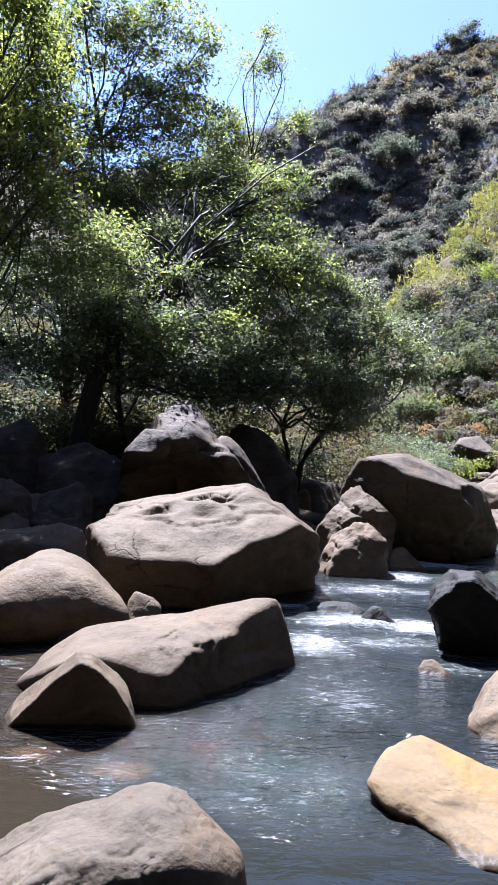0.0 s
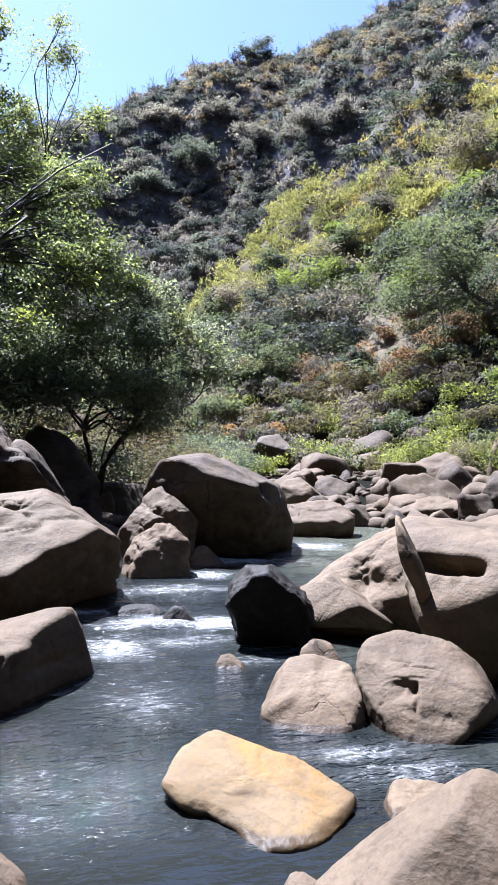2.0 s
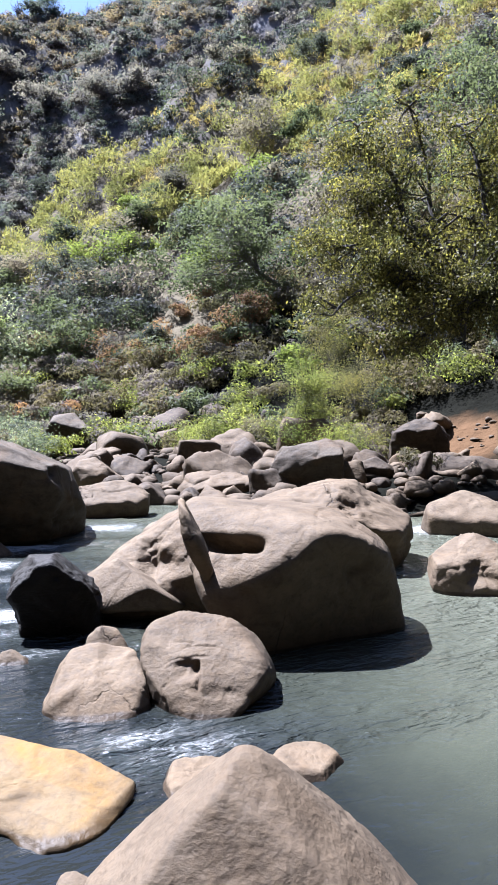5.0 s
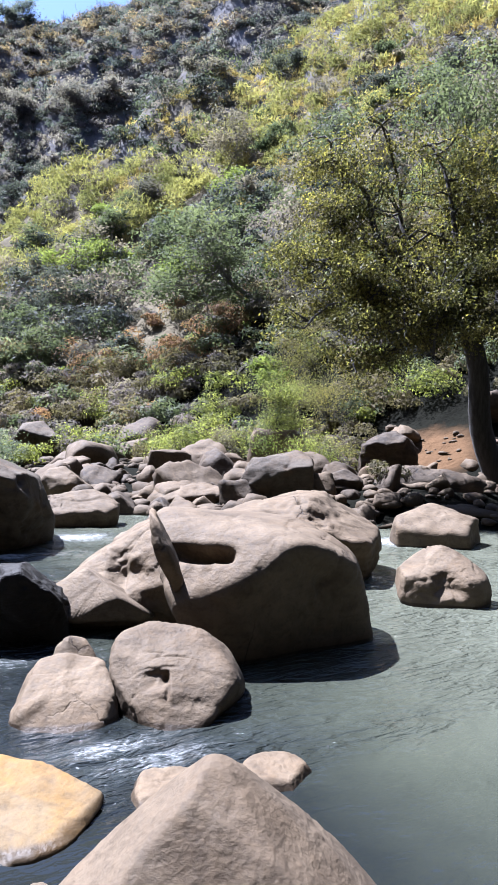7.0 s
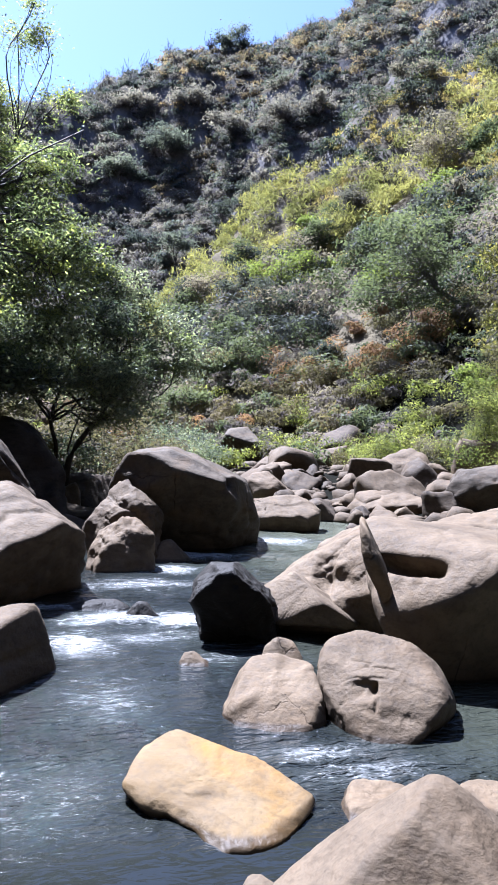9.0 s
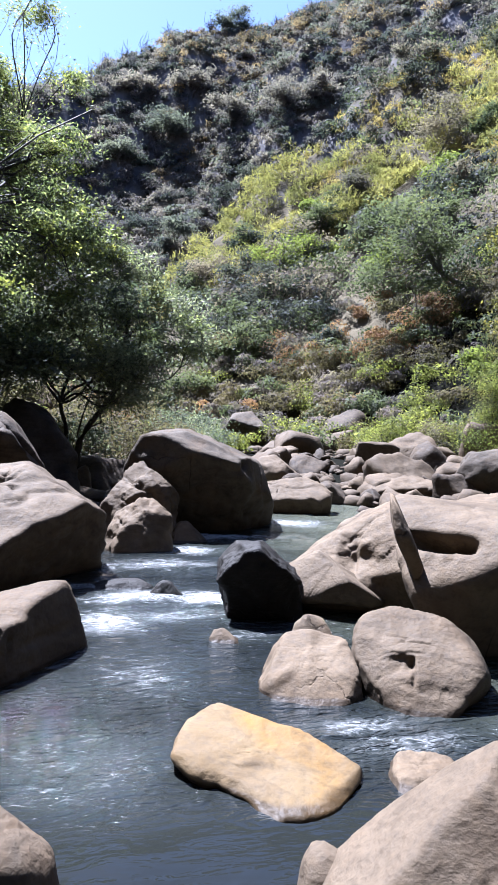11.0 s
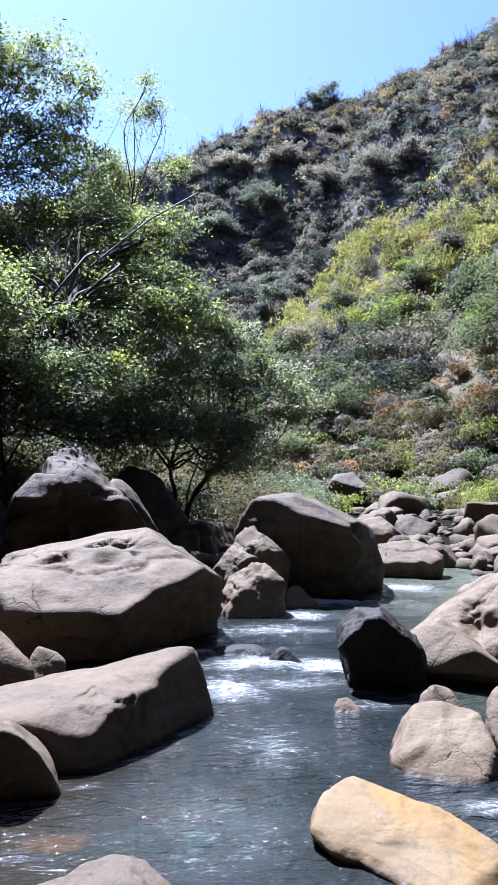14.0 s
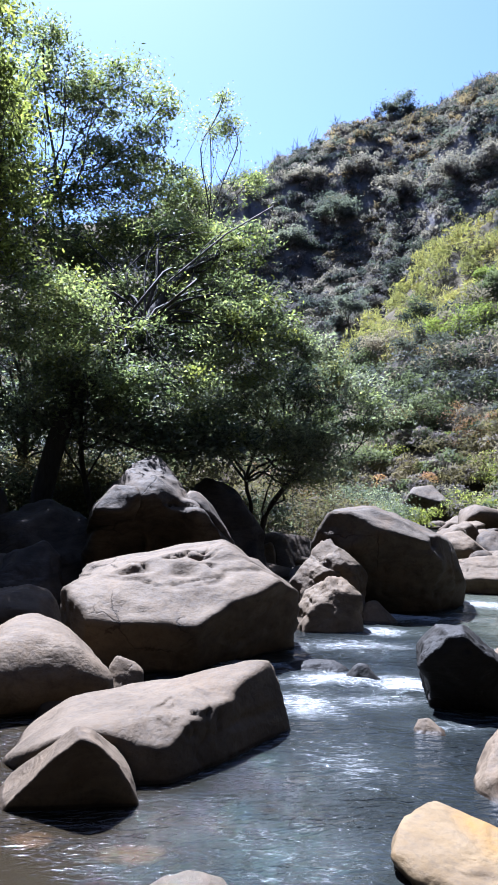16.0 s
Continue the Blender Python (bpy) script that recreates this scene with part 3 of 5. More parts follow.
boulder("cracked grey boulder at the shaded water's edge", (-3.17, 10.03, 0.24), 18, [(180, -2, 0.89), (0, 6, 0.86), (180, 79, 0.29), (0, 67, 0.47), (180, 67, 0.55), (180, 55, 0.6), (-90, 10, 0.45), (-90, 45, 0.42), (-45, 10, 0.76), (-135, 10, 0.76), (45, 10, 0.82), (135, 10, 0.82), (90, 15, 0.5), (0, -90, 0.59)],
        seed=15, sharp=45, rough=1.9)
boulder("tall peaked grey boulder under the trees, coloured dark for their shade", (-1.30, 13.18, 0.79), 6, [(180, -2, 1.32), (0, 5, 1.31), (0, 30, 1.25), (0, 52, 1.32), (0, 50, 1.29), (180, 69, 1.8), (180, 42, 1.53), (180, 39, 1.52), (-90, -20, 1.12), (-90, 46, 1.83), (-45, -20, 1.5), (-135, -20, 1.5), (45, 10, 1.3), (135, 10, 1.3), (90, 15, 0.9), (0, -90, 1.14)],
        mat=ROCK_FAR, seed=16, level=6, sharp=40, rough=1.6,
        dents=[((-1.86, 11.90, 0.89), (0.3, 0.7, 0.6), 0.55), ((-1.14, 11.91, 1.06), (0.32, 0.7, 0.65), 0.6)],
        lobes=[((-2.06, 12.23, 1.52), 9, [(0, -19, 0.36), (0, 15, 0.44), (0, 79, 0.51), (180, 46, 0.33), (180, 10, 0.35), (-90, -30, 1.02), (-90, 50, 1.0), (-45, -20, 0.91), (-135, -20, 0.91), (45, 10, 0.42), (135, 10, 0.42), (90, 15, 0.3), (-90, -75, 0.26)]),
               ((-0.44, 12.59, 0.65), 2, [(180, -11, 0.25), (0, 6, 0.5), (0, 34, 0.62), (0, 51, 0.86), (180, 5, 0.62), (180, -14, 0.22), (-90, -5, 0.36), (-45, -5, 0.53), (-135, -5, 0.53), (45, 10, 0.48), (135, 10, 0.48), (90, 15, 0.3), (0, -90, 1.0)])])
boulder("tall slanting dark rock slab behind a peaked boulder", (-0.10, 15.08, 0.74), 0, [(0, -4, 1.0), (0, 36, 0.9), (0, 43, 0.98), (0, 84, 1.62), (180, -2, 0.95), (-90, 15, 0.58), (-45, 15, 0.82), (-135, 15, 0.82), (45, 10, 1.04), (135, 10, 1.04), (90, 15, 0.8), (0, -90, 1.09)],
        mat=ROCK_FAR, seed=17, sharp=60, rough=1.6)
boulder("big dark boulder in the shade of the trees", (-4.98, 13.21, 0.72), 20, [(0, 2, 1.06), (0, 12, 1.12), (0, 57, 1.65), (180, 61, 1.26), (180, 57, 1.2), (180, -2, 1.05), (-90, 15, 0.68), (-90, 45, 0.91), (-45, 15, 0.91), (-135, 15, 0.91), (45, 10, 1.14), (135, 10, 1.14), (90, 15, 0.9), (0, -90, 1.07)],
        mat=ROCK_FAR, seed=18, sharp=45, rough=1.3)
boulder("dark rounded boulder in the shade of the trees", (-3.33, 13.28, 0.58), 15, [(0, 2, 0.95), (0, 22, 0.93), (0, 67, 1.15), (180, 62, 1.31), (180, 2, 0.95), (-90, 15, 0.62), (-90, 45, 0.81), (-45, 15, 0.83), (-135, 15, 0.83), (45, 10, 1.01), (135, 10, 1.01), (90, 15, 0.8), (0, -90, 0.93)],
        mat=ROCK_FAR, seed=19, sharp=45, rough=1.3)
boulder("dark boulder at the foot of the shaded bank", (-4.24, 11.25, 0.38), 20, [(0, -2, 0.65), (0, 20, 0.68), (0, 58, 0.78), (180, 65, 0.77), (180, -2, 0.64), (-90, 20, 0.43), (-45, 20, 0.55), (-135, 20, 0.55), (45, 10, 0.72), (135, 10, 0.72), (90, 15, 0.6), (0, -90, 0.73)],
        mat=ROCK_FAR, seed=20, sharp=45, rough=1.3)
boulder("big leaning boulder with an overhanging face, coloured darker for its shade", (2.88, 13.24, 0.53), -13, [(0, 19, 1.22), (0, 68, 1.0), (180, 83, 1.25), (180, 23, 1.44), (180, -20, 1.14), (-80, -26, 1.2), (-10, 60, 1.18), (-32, -24, 1.2), (-135, -20, 1.52), (45, 10, 1.43), (135, 10, 1.43), (90, 15, 0.9), (0, -90, 0.88)],
        mat=ROCK_DULL, seed=27, level=6, sharp=80, facets=5, rough=0.9, cracks=0.6, strata=1.3, crags=[((3.3, 12.2, 1.1), (0.9, 0.6, 0.3), 0.3)])
boulder("knobbly grey-brown rock at the river's edge", (1.33, 10.62, 0.25), -7, [(0, 0, 0.53), (0, 47, 0.51), (180, 62, 0.47), (180, 42, 0.48), (180, -5, 0.52), (-90, 18, 0.35), (-115, 44, 0.35), (-45, 18, 0.46), (-135, 18, 0.46), (45, 10, 0.56), (135, 10, 0.56), (90, 15, 0.45), (0, -90, 0.6)],
        seed=22, sharp=45, rough=1.9, cracks=1.0)
boulder("jagged tan rock propped against a leaning boulder", (1.52, 11.75, 0.42), -7, [(180, -9, 0.62), (0, -10, 0.62), (0, 44, 0.66), (180, 50, 0.74), (180, 25, 0.62), (-90, 10, 0.45), (-75, 42, 0.62), (-125, 46, 0.6), (-45, 15, 0.6), (-135, 15, 0.6), (45, 10, 0.68), (135, 10, 0.68), (90, 15, 0.5), (0, -90, 0.75)],
        seed=23, sharp=60, rough=1.9, cracks=1.0, level=6, facets=8)
boulder("small pale grey stone in the current", (2.19, 11.33, 0.09), -11, [(0, 48, 0.18), (180, 81, 0.21), (180, 20, 0.25), (-90, 35, 0.15), (-45, 25, 0.24), (-135, 25, 0.24), (45, 10, 0.31), (135, 10, 0.31), (90, 15, 0.25), (0, -90, 0.44)],
        seed=24, level=4)
boulder("black pitted basalt rock standing in the water", (2.15, 7.05, 0.21), -15, [(180, -16, 0.39), (0, -8, 0.44), (0, 23, 0.4), (0, 56, 0.41), (180, 86, 0.48), (180, 33, 0.51), (180, 6, 0.45), (-90, -24, 0.45), (-90, 62, 0.73), (-45, -20, 0.58), (-135, -20, 0.58), (45, 10, 0.54), (135, 10, 0.54), (90, 15, 0.4), (0, -90, 0.56)],
        mat=ROCK_DARK, seed=25, level=6, rough=2.2, sharp=60, facets=14)
boulder("small grey stone breaking the water's surface", (1.50, 6.07, 0.03), -13, [(0, 55, 0.06), (180, 78, 0.08), (180, 18, 0.12), (-90, 50, 0.04), (-45, 25, 0.12), (-135, 25, 0.12), (45, 10, 0.15), (135, 10, 0.15), (90, 15, 0.11), (0, -90, 0.38)],
        seed=26, level=4, sharp=10)
boulder("rounded tan boulder with a deep hollow", (2.61, 4.68, 0.18), -28, [(180, -19, 0.5), (0, 25, 0.46), (0, 48, 0.37), (0, 70, 0.36), (180, 89, 0.41), (180, 64, 0.52), (180, 17, 0.54), (-90, 42, 0.23), (-90, 66, 0.18), (-24, -30, 0.43), (-139, -10, 0.43), (45, 10, 0.59), (135, 10, 0.59), (90, 15, 0.47), (0, -90, 0.53)],
        mat=ROCK_PALE, seed=88, level=6, sharp=9, facets=2, rough=0.8, strata=0.0, cracks=0.5,
        dents=[((2.36, 4.83, 0.39), (0.02, 0.06, 0.1), 0.03), ((2.37, 4.56, 0.25), (0.07, 0.06, 0.06), 0.075), ((2.44, 4.52, 0.24), (0.03, 0.05, 0.07), 0.07), ((2.42, 4.43, 0.17), (0.014, 0.05, 0.07), 0.03)])
boulder("smooth tan boulder sloping into the water", (1.85, 4.93, 0.14), -19, [(180, -24, 0.4), (0, 15, 0.34), (0, 84, 0.32), (180, 53, 0.25), (180, 30, 0.25), (-90, 50, 0.12), (-90, 70, 0.07), (-45, 25, 0.32), (-135, 25, 0.32), (45, 10, 0.41), (135, 10, 0.41), (90, 15, 0.35), (0, -90, 0.49)],
        mat=ROCK_PALE, seed=28, level=6, sharp=18, facets=5, strata=0.2, cracks=0.3)
boulder("small upright pale stone behind a tan boulder", (2.23, 5.82, 0.13), -19, [(0, 21, 0.15), (0, 40, 0.14), (180, 50, 0.27), (180, 10, 0.18), (-90, 40, 0.03), (-45, 25, 0.13), (-135, 25, 0.13), (45, 10, 0.2), (135, 10, 0.2), (90, 15, 0.15), (0, -90, 0.48)],
        mat=ROCK_PALE, seed=29, level=4, sharp=11)
boulder("huge smooth pale grey boulder with a dark undercut front", (4.08, 5.84, 0.38), -35, [(0, 2, 1.11), (0, 19, 1.03), (0, 64, 0.82), (0, 84, 0.82), (0, 87, 0.84), (180, 89, 0.91), (180, -26, 0.61), (-90, -16, 1.0), (-95, 68, 1.14), (-110, 50, 0.99), (-55, -16, 0.68), (-135, -16, 1.25), (45, 10, 1.19), (135, 10, 1.19), (90, 15, 0.8), (0, -90, 0.73)],
        mat=ROCK_PALE, seed=30, level=6, sharp=15, facets=0, rough=0.6, strata=0.2,
        dents=[((3.14, 5.48, 0.94), (0.27, 0.5, 0.05), 0.26)], crags=[((4.3, 5.0, 0.7), (0.5, 0.4, 0.12), 0.12)],
        lobes=[((3.06, 5.78, 1.01), -26, [(0, 9, 0.1), (0, 24, 0.02), (0, 27, 0.02), (0, 45, 0.12), (180, 0, 0.17), (180, -12, 0.12), (180, -25, 0.11), (-90, -30, 0.56), (-45, -20, 0.48), (-135, -20, 0.48), (45, 10, 0.14), (135, 10, 0.14), (90, 15, 0.07), (-90, -75, 0.46)])])
boulder("smooth pale boulder sloping towards the current", (3.36, 7.27, 0.35), -26, [(0, -15, 0.92), (0, 13, 0.88), (0, 63, 0.87), (180, 55, 0.49), (180, 65, 0.55), (180, 62, 0.56), (-90, -25, 0.65), (-118, 48, 0.44), (-45, -20, 0.93), (-135, -20, 0.93), (45, 10, 0.86), (135, 10, 0.86), (90, 15, 0.55), (0, -90, 0.7)],
        mat=ROCK_PALE, seed=31, level=6, sharp=20, facets=3, strata=0.4,
        dents=[((2.95, 6.75, 0.62), (0.09, 0.5, 0.3), 0.1), ((3.2, 6.6, 0.45), (0.25, 0.4, 0.2), 0.12)])
boulder("rough grey rock tongue sloping down from a smooth boulder", (2.82, 6.82, 0.50), -25, [(0, -11, 0.61), (0, 58, -0.01), (0, 56, 0.0), (0, 63, 0.01), (180, 75, 0.23), (-90, -5, 0.24), (-115, 42, -0.07), (-45, -5, 0.5), (-135, -5, 0.5), (45, 10, 0.45), (135, 10, 0.45), (90, 15, 0.2), (-90, -75, 0.41)],
        mat=ROCK_PALE, seed=61, level=6, sharp=16, rough=1.0, facets=3)
boulder("pale rounded boulder behind a larger one", (3.92, 8.22, 0.32), -23, [(180, -13, 0.52), (0, 12, 0.6), (0, 78, 0.76), (180, 67, 0.65), (180, 32, 0.65), (-90, 40, 0.18), (-45, 25, 0.44), (-135, 25, 0.44), (45, 10, 0.63), (135, 10, 0.63), (90, 15, 0.5), (0, -90, 0.67)],
        mat=ROCK_PALE, seed=32, sharp=11)
boulder("broad rough-skinned grey boulder", (6.58, 8.68, 0.34), -41, [(0, -26, 1.11), (0, 16, 1.2), (0, 66, 0.88), (0, 87, 0.78), (180, 73, 0.82), (180, -5, 1.19), (-90, -25, 0.96), (-90, 62, 0.95), (-45, -20, 1.28), (-135, -20, 1.28), (45, 10, 1.24), (135, 10, 1.24), (90, 15, 0.9), (0, -90, 0.69)],
        seed=34, level=6, rough=1.2, cracks=1.0, facets=4, crags=[((6.1, 8.1, 0.8), (0.7, 0.7, 0.4), 0.13)])
boulder("long pale grey boulder on the far side of the pool", (10.39, 9.57, 0.23), -45, [(180, -7, 0.94), (0, 1, 0.94), (0, 73, 0.46), (180, 69, 0.55), (180, 26, 0.81), (-90, 0, 0.6), (-90, 62, 0.35), (-45, 0, 0.89), (-135, 0, 0.89), (45, 10, 0.89), (135, 10, 0.89), (90, 15, 0.6), (0, -90, 0.58)],
        mat=ROCK_PALE, seed=35)
boulder("smooth pale boulder at the edge of the pool", (6.90, 6.20, 0.21), -45, [(0, 1, 0.59), (0, 55, 0.43), (0, 88, 0.47), (180, 55, 0.56), (180, -15, 0.5), (-90, 5, 0.38), (-90, 60, 0.28), (-45, 5, 0.55), (-135, 5, 0.55), (45, 10, 0.57), (135, 10, 0.57), (90, 15, 0.4), (0, -90, 0.56)],
        mat=ROCK_PALE, seed=36, sharp=10, strata=0.2, level=6, dents=[((6.72, 5.86, 0.25), (0.16, 0.3, 0.13), 0.13)])
boulder("angular rock with a flat sunlit top, coloured darker for its shaded front", (10.56, 15.34, 0.50), -34, [(180, -6, 0.97), (0, 2, 0.98), (0, 57, 1.29), (180, 76, 1.0), (180, 27, 0.95), (-90, -24, 0.85), (-90, 66, 1.16), (-45, -20, 1.2), (-135, -24, 1.15), (45, 10, 1.16), (135, 10, 1.16), (90, 15, 0.75), (0, -90, 0.85)],
        mat=ROCK_DULL, seed=37, sharp=70, strata=1.2, level=6, facets=4)
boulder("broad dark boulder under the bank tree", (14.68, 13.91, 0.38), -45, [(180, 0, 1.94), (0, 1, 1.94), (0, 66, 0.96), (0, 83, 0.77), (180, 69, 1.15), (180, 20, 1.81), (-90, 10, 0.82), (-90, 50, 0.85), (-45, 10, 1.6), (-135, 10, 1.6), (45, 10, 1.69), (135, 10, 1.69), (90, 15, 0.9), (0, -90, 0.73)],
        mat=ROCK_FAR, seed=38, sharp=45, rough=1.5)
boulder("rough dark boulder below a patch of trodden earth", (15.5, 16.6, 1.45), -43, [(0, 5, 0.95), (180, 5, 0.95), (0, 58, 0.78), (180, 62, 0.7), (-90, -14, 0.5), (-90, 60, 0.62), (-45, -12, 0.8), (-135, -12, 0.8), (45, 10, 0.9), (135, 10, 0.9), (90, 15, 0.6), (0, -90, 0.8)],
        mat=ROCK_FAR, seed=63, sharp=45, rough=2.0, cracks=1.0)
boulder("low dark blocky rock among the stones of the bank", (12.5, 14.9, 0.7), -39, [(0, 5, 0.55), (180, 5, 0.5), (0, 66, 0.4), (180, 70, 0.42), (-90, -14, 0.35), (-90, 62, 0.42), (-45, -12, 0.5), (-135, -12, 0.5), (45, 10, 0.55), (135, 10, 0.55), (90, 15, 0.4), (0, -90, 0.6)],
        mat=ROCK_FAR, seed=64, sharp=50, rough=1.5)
boulder("boulder with a pale crest on the stony bar, coloured darker for its shaded front", (9.92, 35.87, 0.78), -15, [(180, -17, 1.36), (0, 0, 1.52), (0, 44, 1.6), (180, 80, 1.71), (180, 26, 1.5), (-90, -20, 1.2), (-60, 64, 1.75), (-45, -20, 1.7), (-135, -20, 1.7), (45, 10, 1.64), (135, 10, 1.64), (90, 15, 1.1), (0, -90, 1.13)],
        mat=ROCK_DULL, seed=39, sharp=70, facets=3, rough=0.6)
boulder("rough grey boulder beside the standing place", (-0.52, 2.69, 0.17), 11, [(180, -2, 0.58), (0, 8, 0.57), (0, 60, 0.41), (0, 63, 0.4), (180, 72, 0.32), (180, 56, 0.28), (180, 73, 0.24), (-90, 10, 0.27), (-90, 70, 0.28), (-45, 10, 0.48), (-135, 10, 0.48), (45, 10, 0.52), (135, 10, 0.52), (90, 15, 0.3), (0, -90, 0.52)],
        mat=ROCK_DULL, seed=40, level=6, sharp=18, rough=1.1, cracks=0.9, facets=6)
boulder("pale grey pointed boulder with a worn pitted crest", (1.58, 2.16, 0.21), -29, [(180, 47, 0.44), (0, 43, 0.48), (0, 54, 0.4), (0, 49, 0.39), (180, 90, 0.5), (180, 47, 0.43), (180, 48, 0.43), (-90, 38, 0.22), (-45, 25, 0.53), (-135, 25, 0.53), (45, 10, 0.68), (135, 10, 0.68), (90, 15, 0.45), (0, -90, 0.56)],
        mat=ROCK_PALE, seed=41, level=6, sharp=30, facets=3, rough=0.45, strata=0, cracks=0.25)
boulder("small smooth pale stone against a pointed boulder", (1.08, 2.69, 0.07), -25, [(180, -1, 0.12), (0, 13, 0.1), (0, 59, 0.12), (180, 63, 0.15), (180, 16, 0.12), (-90, 30, 0.1), (-90, 65, 0.11), (-45, 25, 0.11), (-135, 25, 0.11), (45, 10, 0.16), (135, 10, 0.16), (90, 15, 0.15), (0, -90, 0.42)],
        mat=ROCK_PALE, seed=51, level=4, sharp=7)
boulder("long low grey boulder with a shaded base", (5.38, 15.20, 0.22), -18, [(0, -7, 0.85), (0, 68, 0.57), (180, 83, 0.47), (180, 45, 0.76), (180, -6, 0.86), (-90, -10, 0.63), (-90, 68, 0.36), (-45, -10, 0.89), (-135, -10, 0.89), (45, 10, 0.86), (135, 10, 0.86), (90, 15, 0.6), (0, -90, 0.57)],
        seed=44, sharp=45, rough=1.3)
boulder("wedge-shaped grey boulder on the stony bar", (7.11, 21.80, 0.30), -17, [(180, -10, 0.89), (0, -35, 0.75), (0, 51, 0.53), (180, 77, 0.7), (180, 27, 0.77), (-90, -10, 0.74), (-90, 55, 0.6), (-45, -10, 0.95), (-135, -10, 0.95), (45, 10, 0.91), (135, 10, 0.91), (90, 15, 0.7), (0, -90, 0.65)],
        seed=45, sharp=45, rough=1.3)
boulder("broad flat grey boulder with a shaded hollow", (9.02, 16.88, 0.21), -28, [(180, -12, 1.31), (0, 0, 1.35), (0, 80, 0.52), (180, 87, 0.48), (180, 44, 1.0), (-90, -12, 0.68), (-90, 65, 0.51), (-45, -12, 1.2), (-135, -12, 1.2), (45, 10, 1.18), (135, 10, 1.18), (90, 15, 0.65), (0, -90, 0.56)],
        seed=46, sharp=45, rough=1.4)
boulder("low dark ledge awash in the rapids", (0.84, 8.17, 0.03), -5, [(0, 72, 0.13), (180, 84, 0.05), (180, 69, 0.1), (-90, 50, 0.09), (-45, 25, 0.29), (-135, 25, 0.29), (45, 10, 0.33), (135, 10, 0.33), (90, 15, 0.17), (0, -90, 0.38)],
        mat=ROCK_DARK, seed=47, level=4)
boulder("small black rock in the white water", (1.29, 7.75, 0.05), -9, [(0, 48, 0.1), (0, 83, 0.1), (180, 41, 0.14), (-90, 35, 0.08), (-45, 25, 0.14), (-135, 25, 0.14), (45, 10, 0.18), (135, 10, 0.18), (90, 15, 0.12), (0, -90, 0.4)],
        mat=ROCK_DARK, seed=48, level=4, rough=1.8)
boulder("flat ochre-yellow boulder with a smooth dry top", (1.14, 3.84, 0.02), 0, [(-149, -30, 0.37), (-102, -30, 0.54), (-74, -30, 0.54), (-39, -30, 0.48), (-29, -30, 0.5), (38, 30, 0.35), (25, 30, 0.36), (68, 30, 0.49), (111, 30, 0.58), (156, 30, 0.45), (168, -30, 0.42), (-165, -30, 0.4), (-70, 84, 0.08), (0, -90, 0.4)],
        mat=ROCK_OCHRE, seed=49, level=6, sharp=30, facets=4, rough=0.8, strata=0.2, cracks=0.3,
        dents=[((0.91, 3.46, 0.05), (0.26, 0.2, 0.6), 0.09), ((1.56, 4.06, 0.1), (0.05, 0.16, 0.3), 0.025)])
boulder("low mossy tan stone in the water", (1.97, 3.55, 0.01), 0, [(-111, 35, 0.2), (-69, 35, 0.16), (-17, 35, 0.2), (64, 30, 0.2), (98, 30, 0.18), (150, 30, 0.14), (179, 35, 0.16), (-70, 84, 0.055), (0, -90, 0.4)],
        mat=ROCK_PALE, seed=42, level=5, sharp=12, facets=6, rough=0.9, strata=0.2, cracks=0.4)
boulder("low speckled tan stone in the pool", (2.64, 3.41, 0.01), 0, [(-110, 35, 0.18), (-61, 35, 0.16), (-19, 35, 0.19), (34, 30, 0.19), (83, 30, 0.17), (123, 30, 0.18), (-179, 35, 0.21), (-70, 84, 0.055), (0, -90, 0.4)],
        mat=ROCK_PALE, seed=43, level=5, sharp=12, facets=6, rough=0.9, strata=0.2, cracks=0.4)


def gz(x, y):
    return float(ground_z(np.array([x]), np.array([y]))[0])


# ---- stones of the bar and the banks ----
def stone_mesh(seed, mat, level=3):
    rng = np.random.default_rng(seed)
    planes = [(0, -90, 0.5)]
    for k in range(6):
        planes.append((60 * k + rng.uniform(-28, 28), rng.uniform(-28, 34), rng.uniform(0.6, 1.2)))
    for k in range(3):
        planes.append((rng.uniform(0, 360), rng.uniform(40, 80), rng.uniform(0.5, 0.95)))
    v, f = rock_shape(planes, 70, level, seed, 1.3, 1.0, 0.8, 7)
    return mesh_from("stone", v, f, mat)


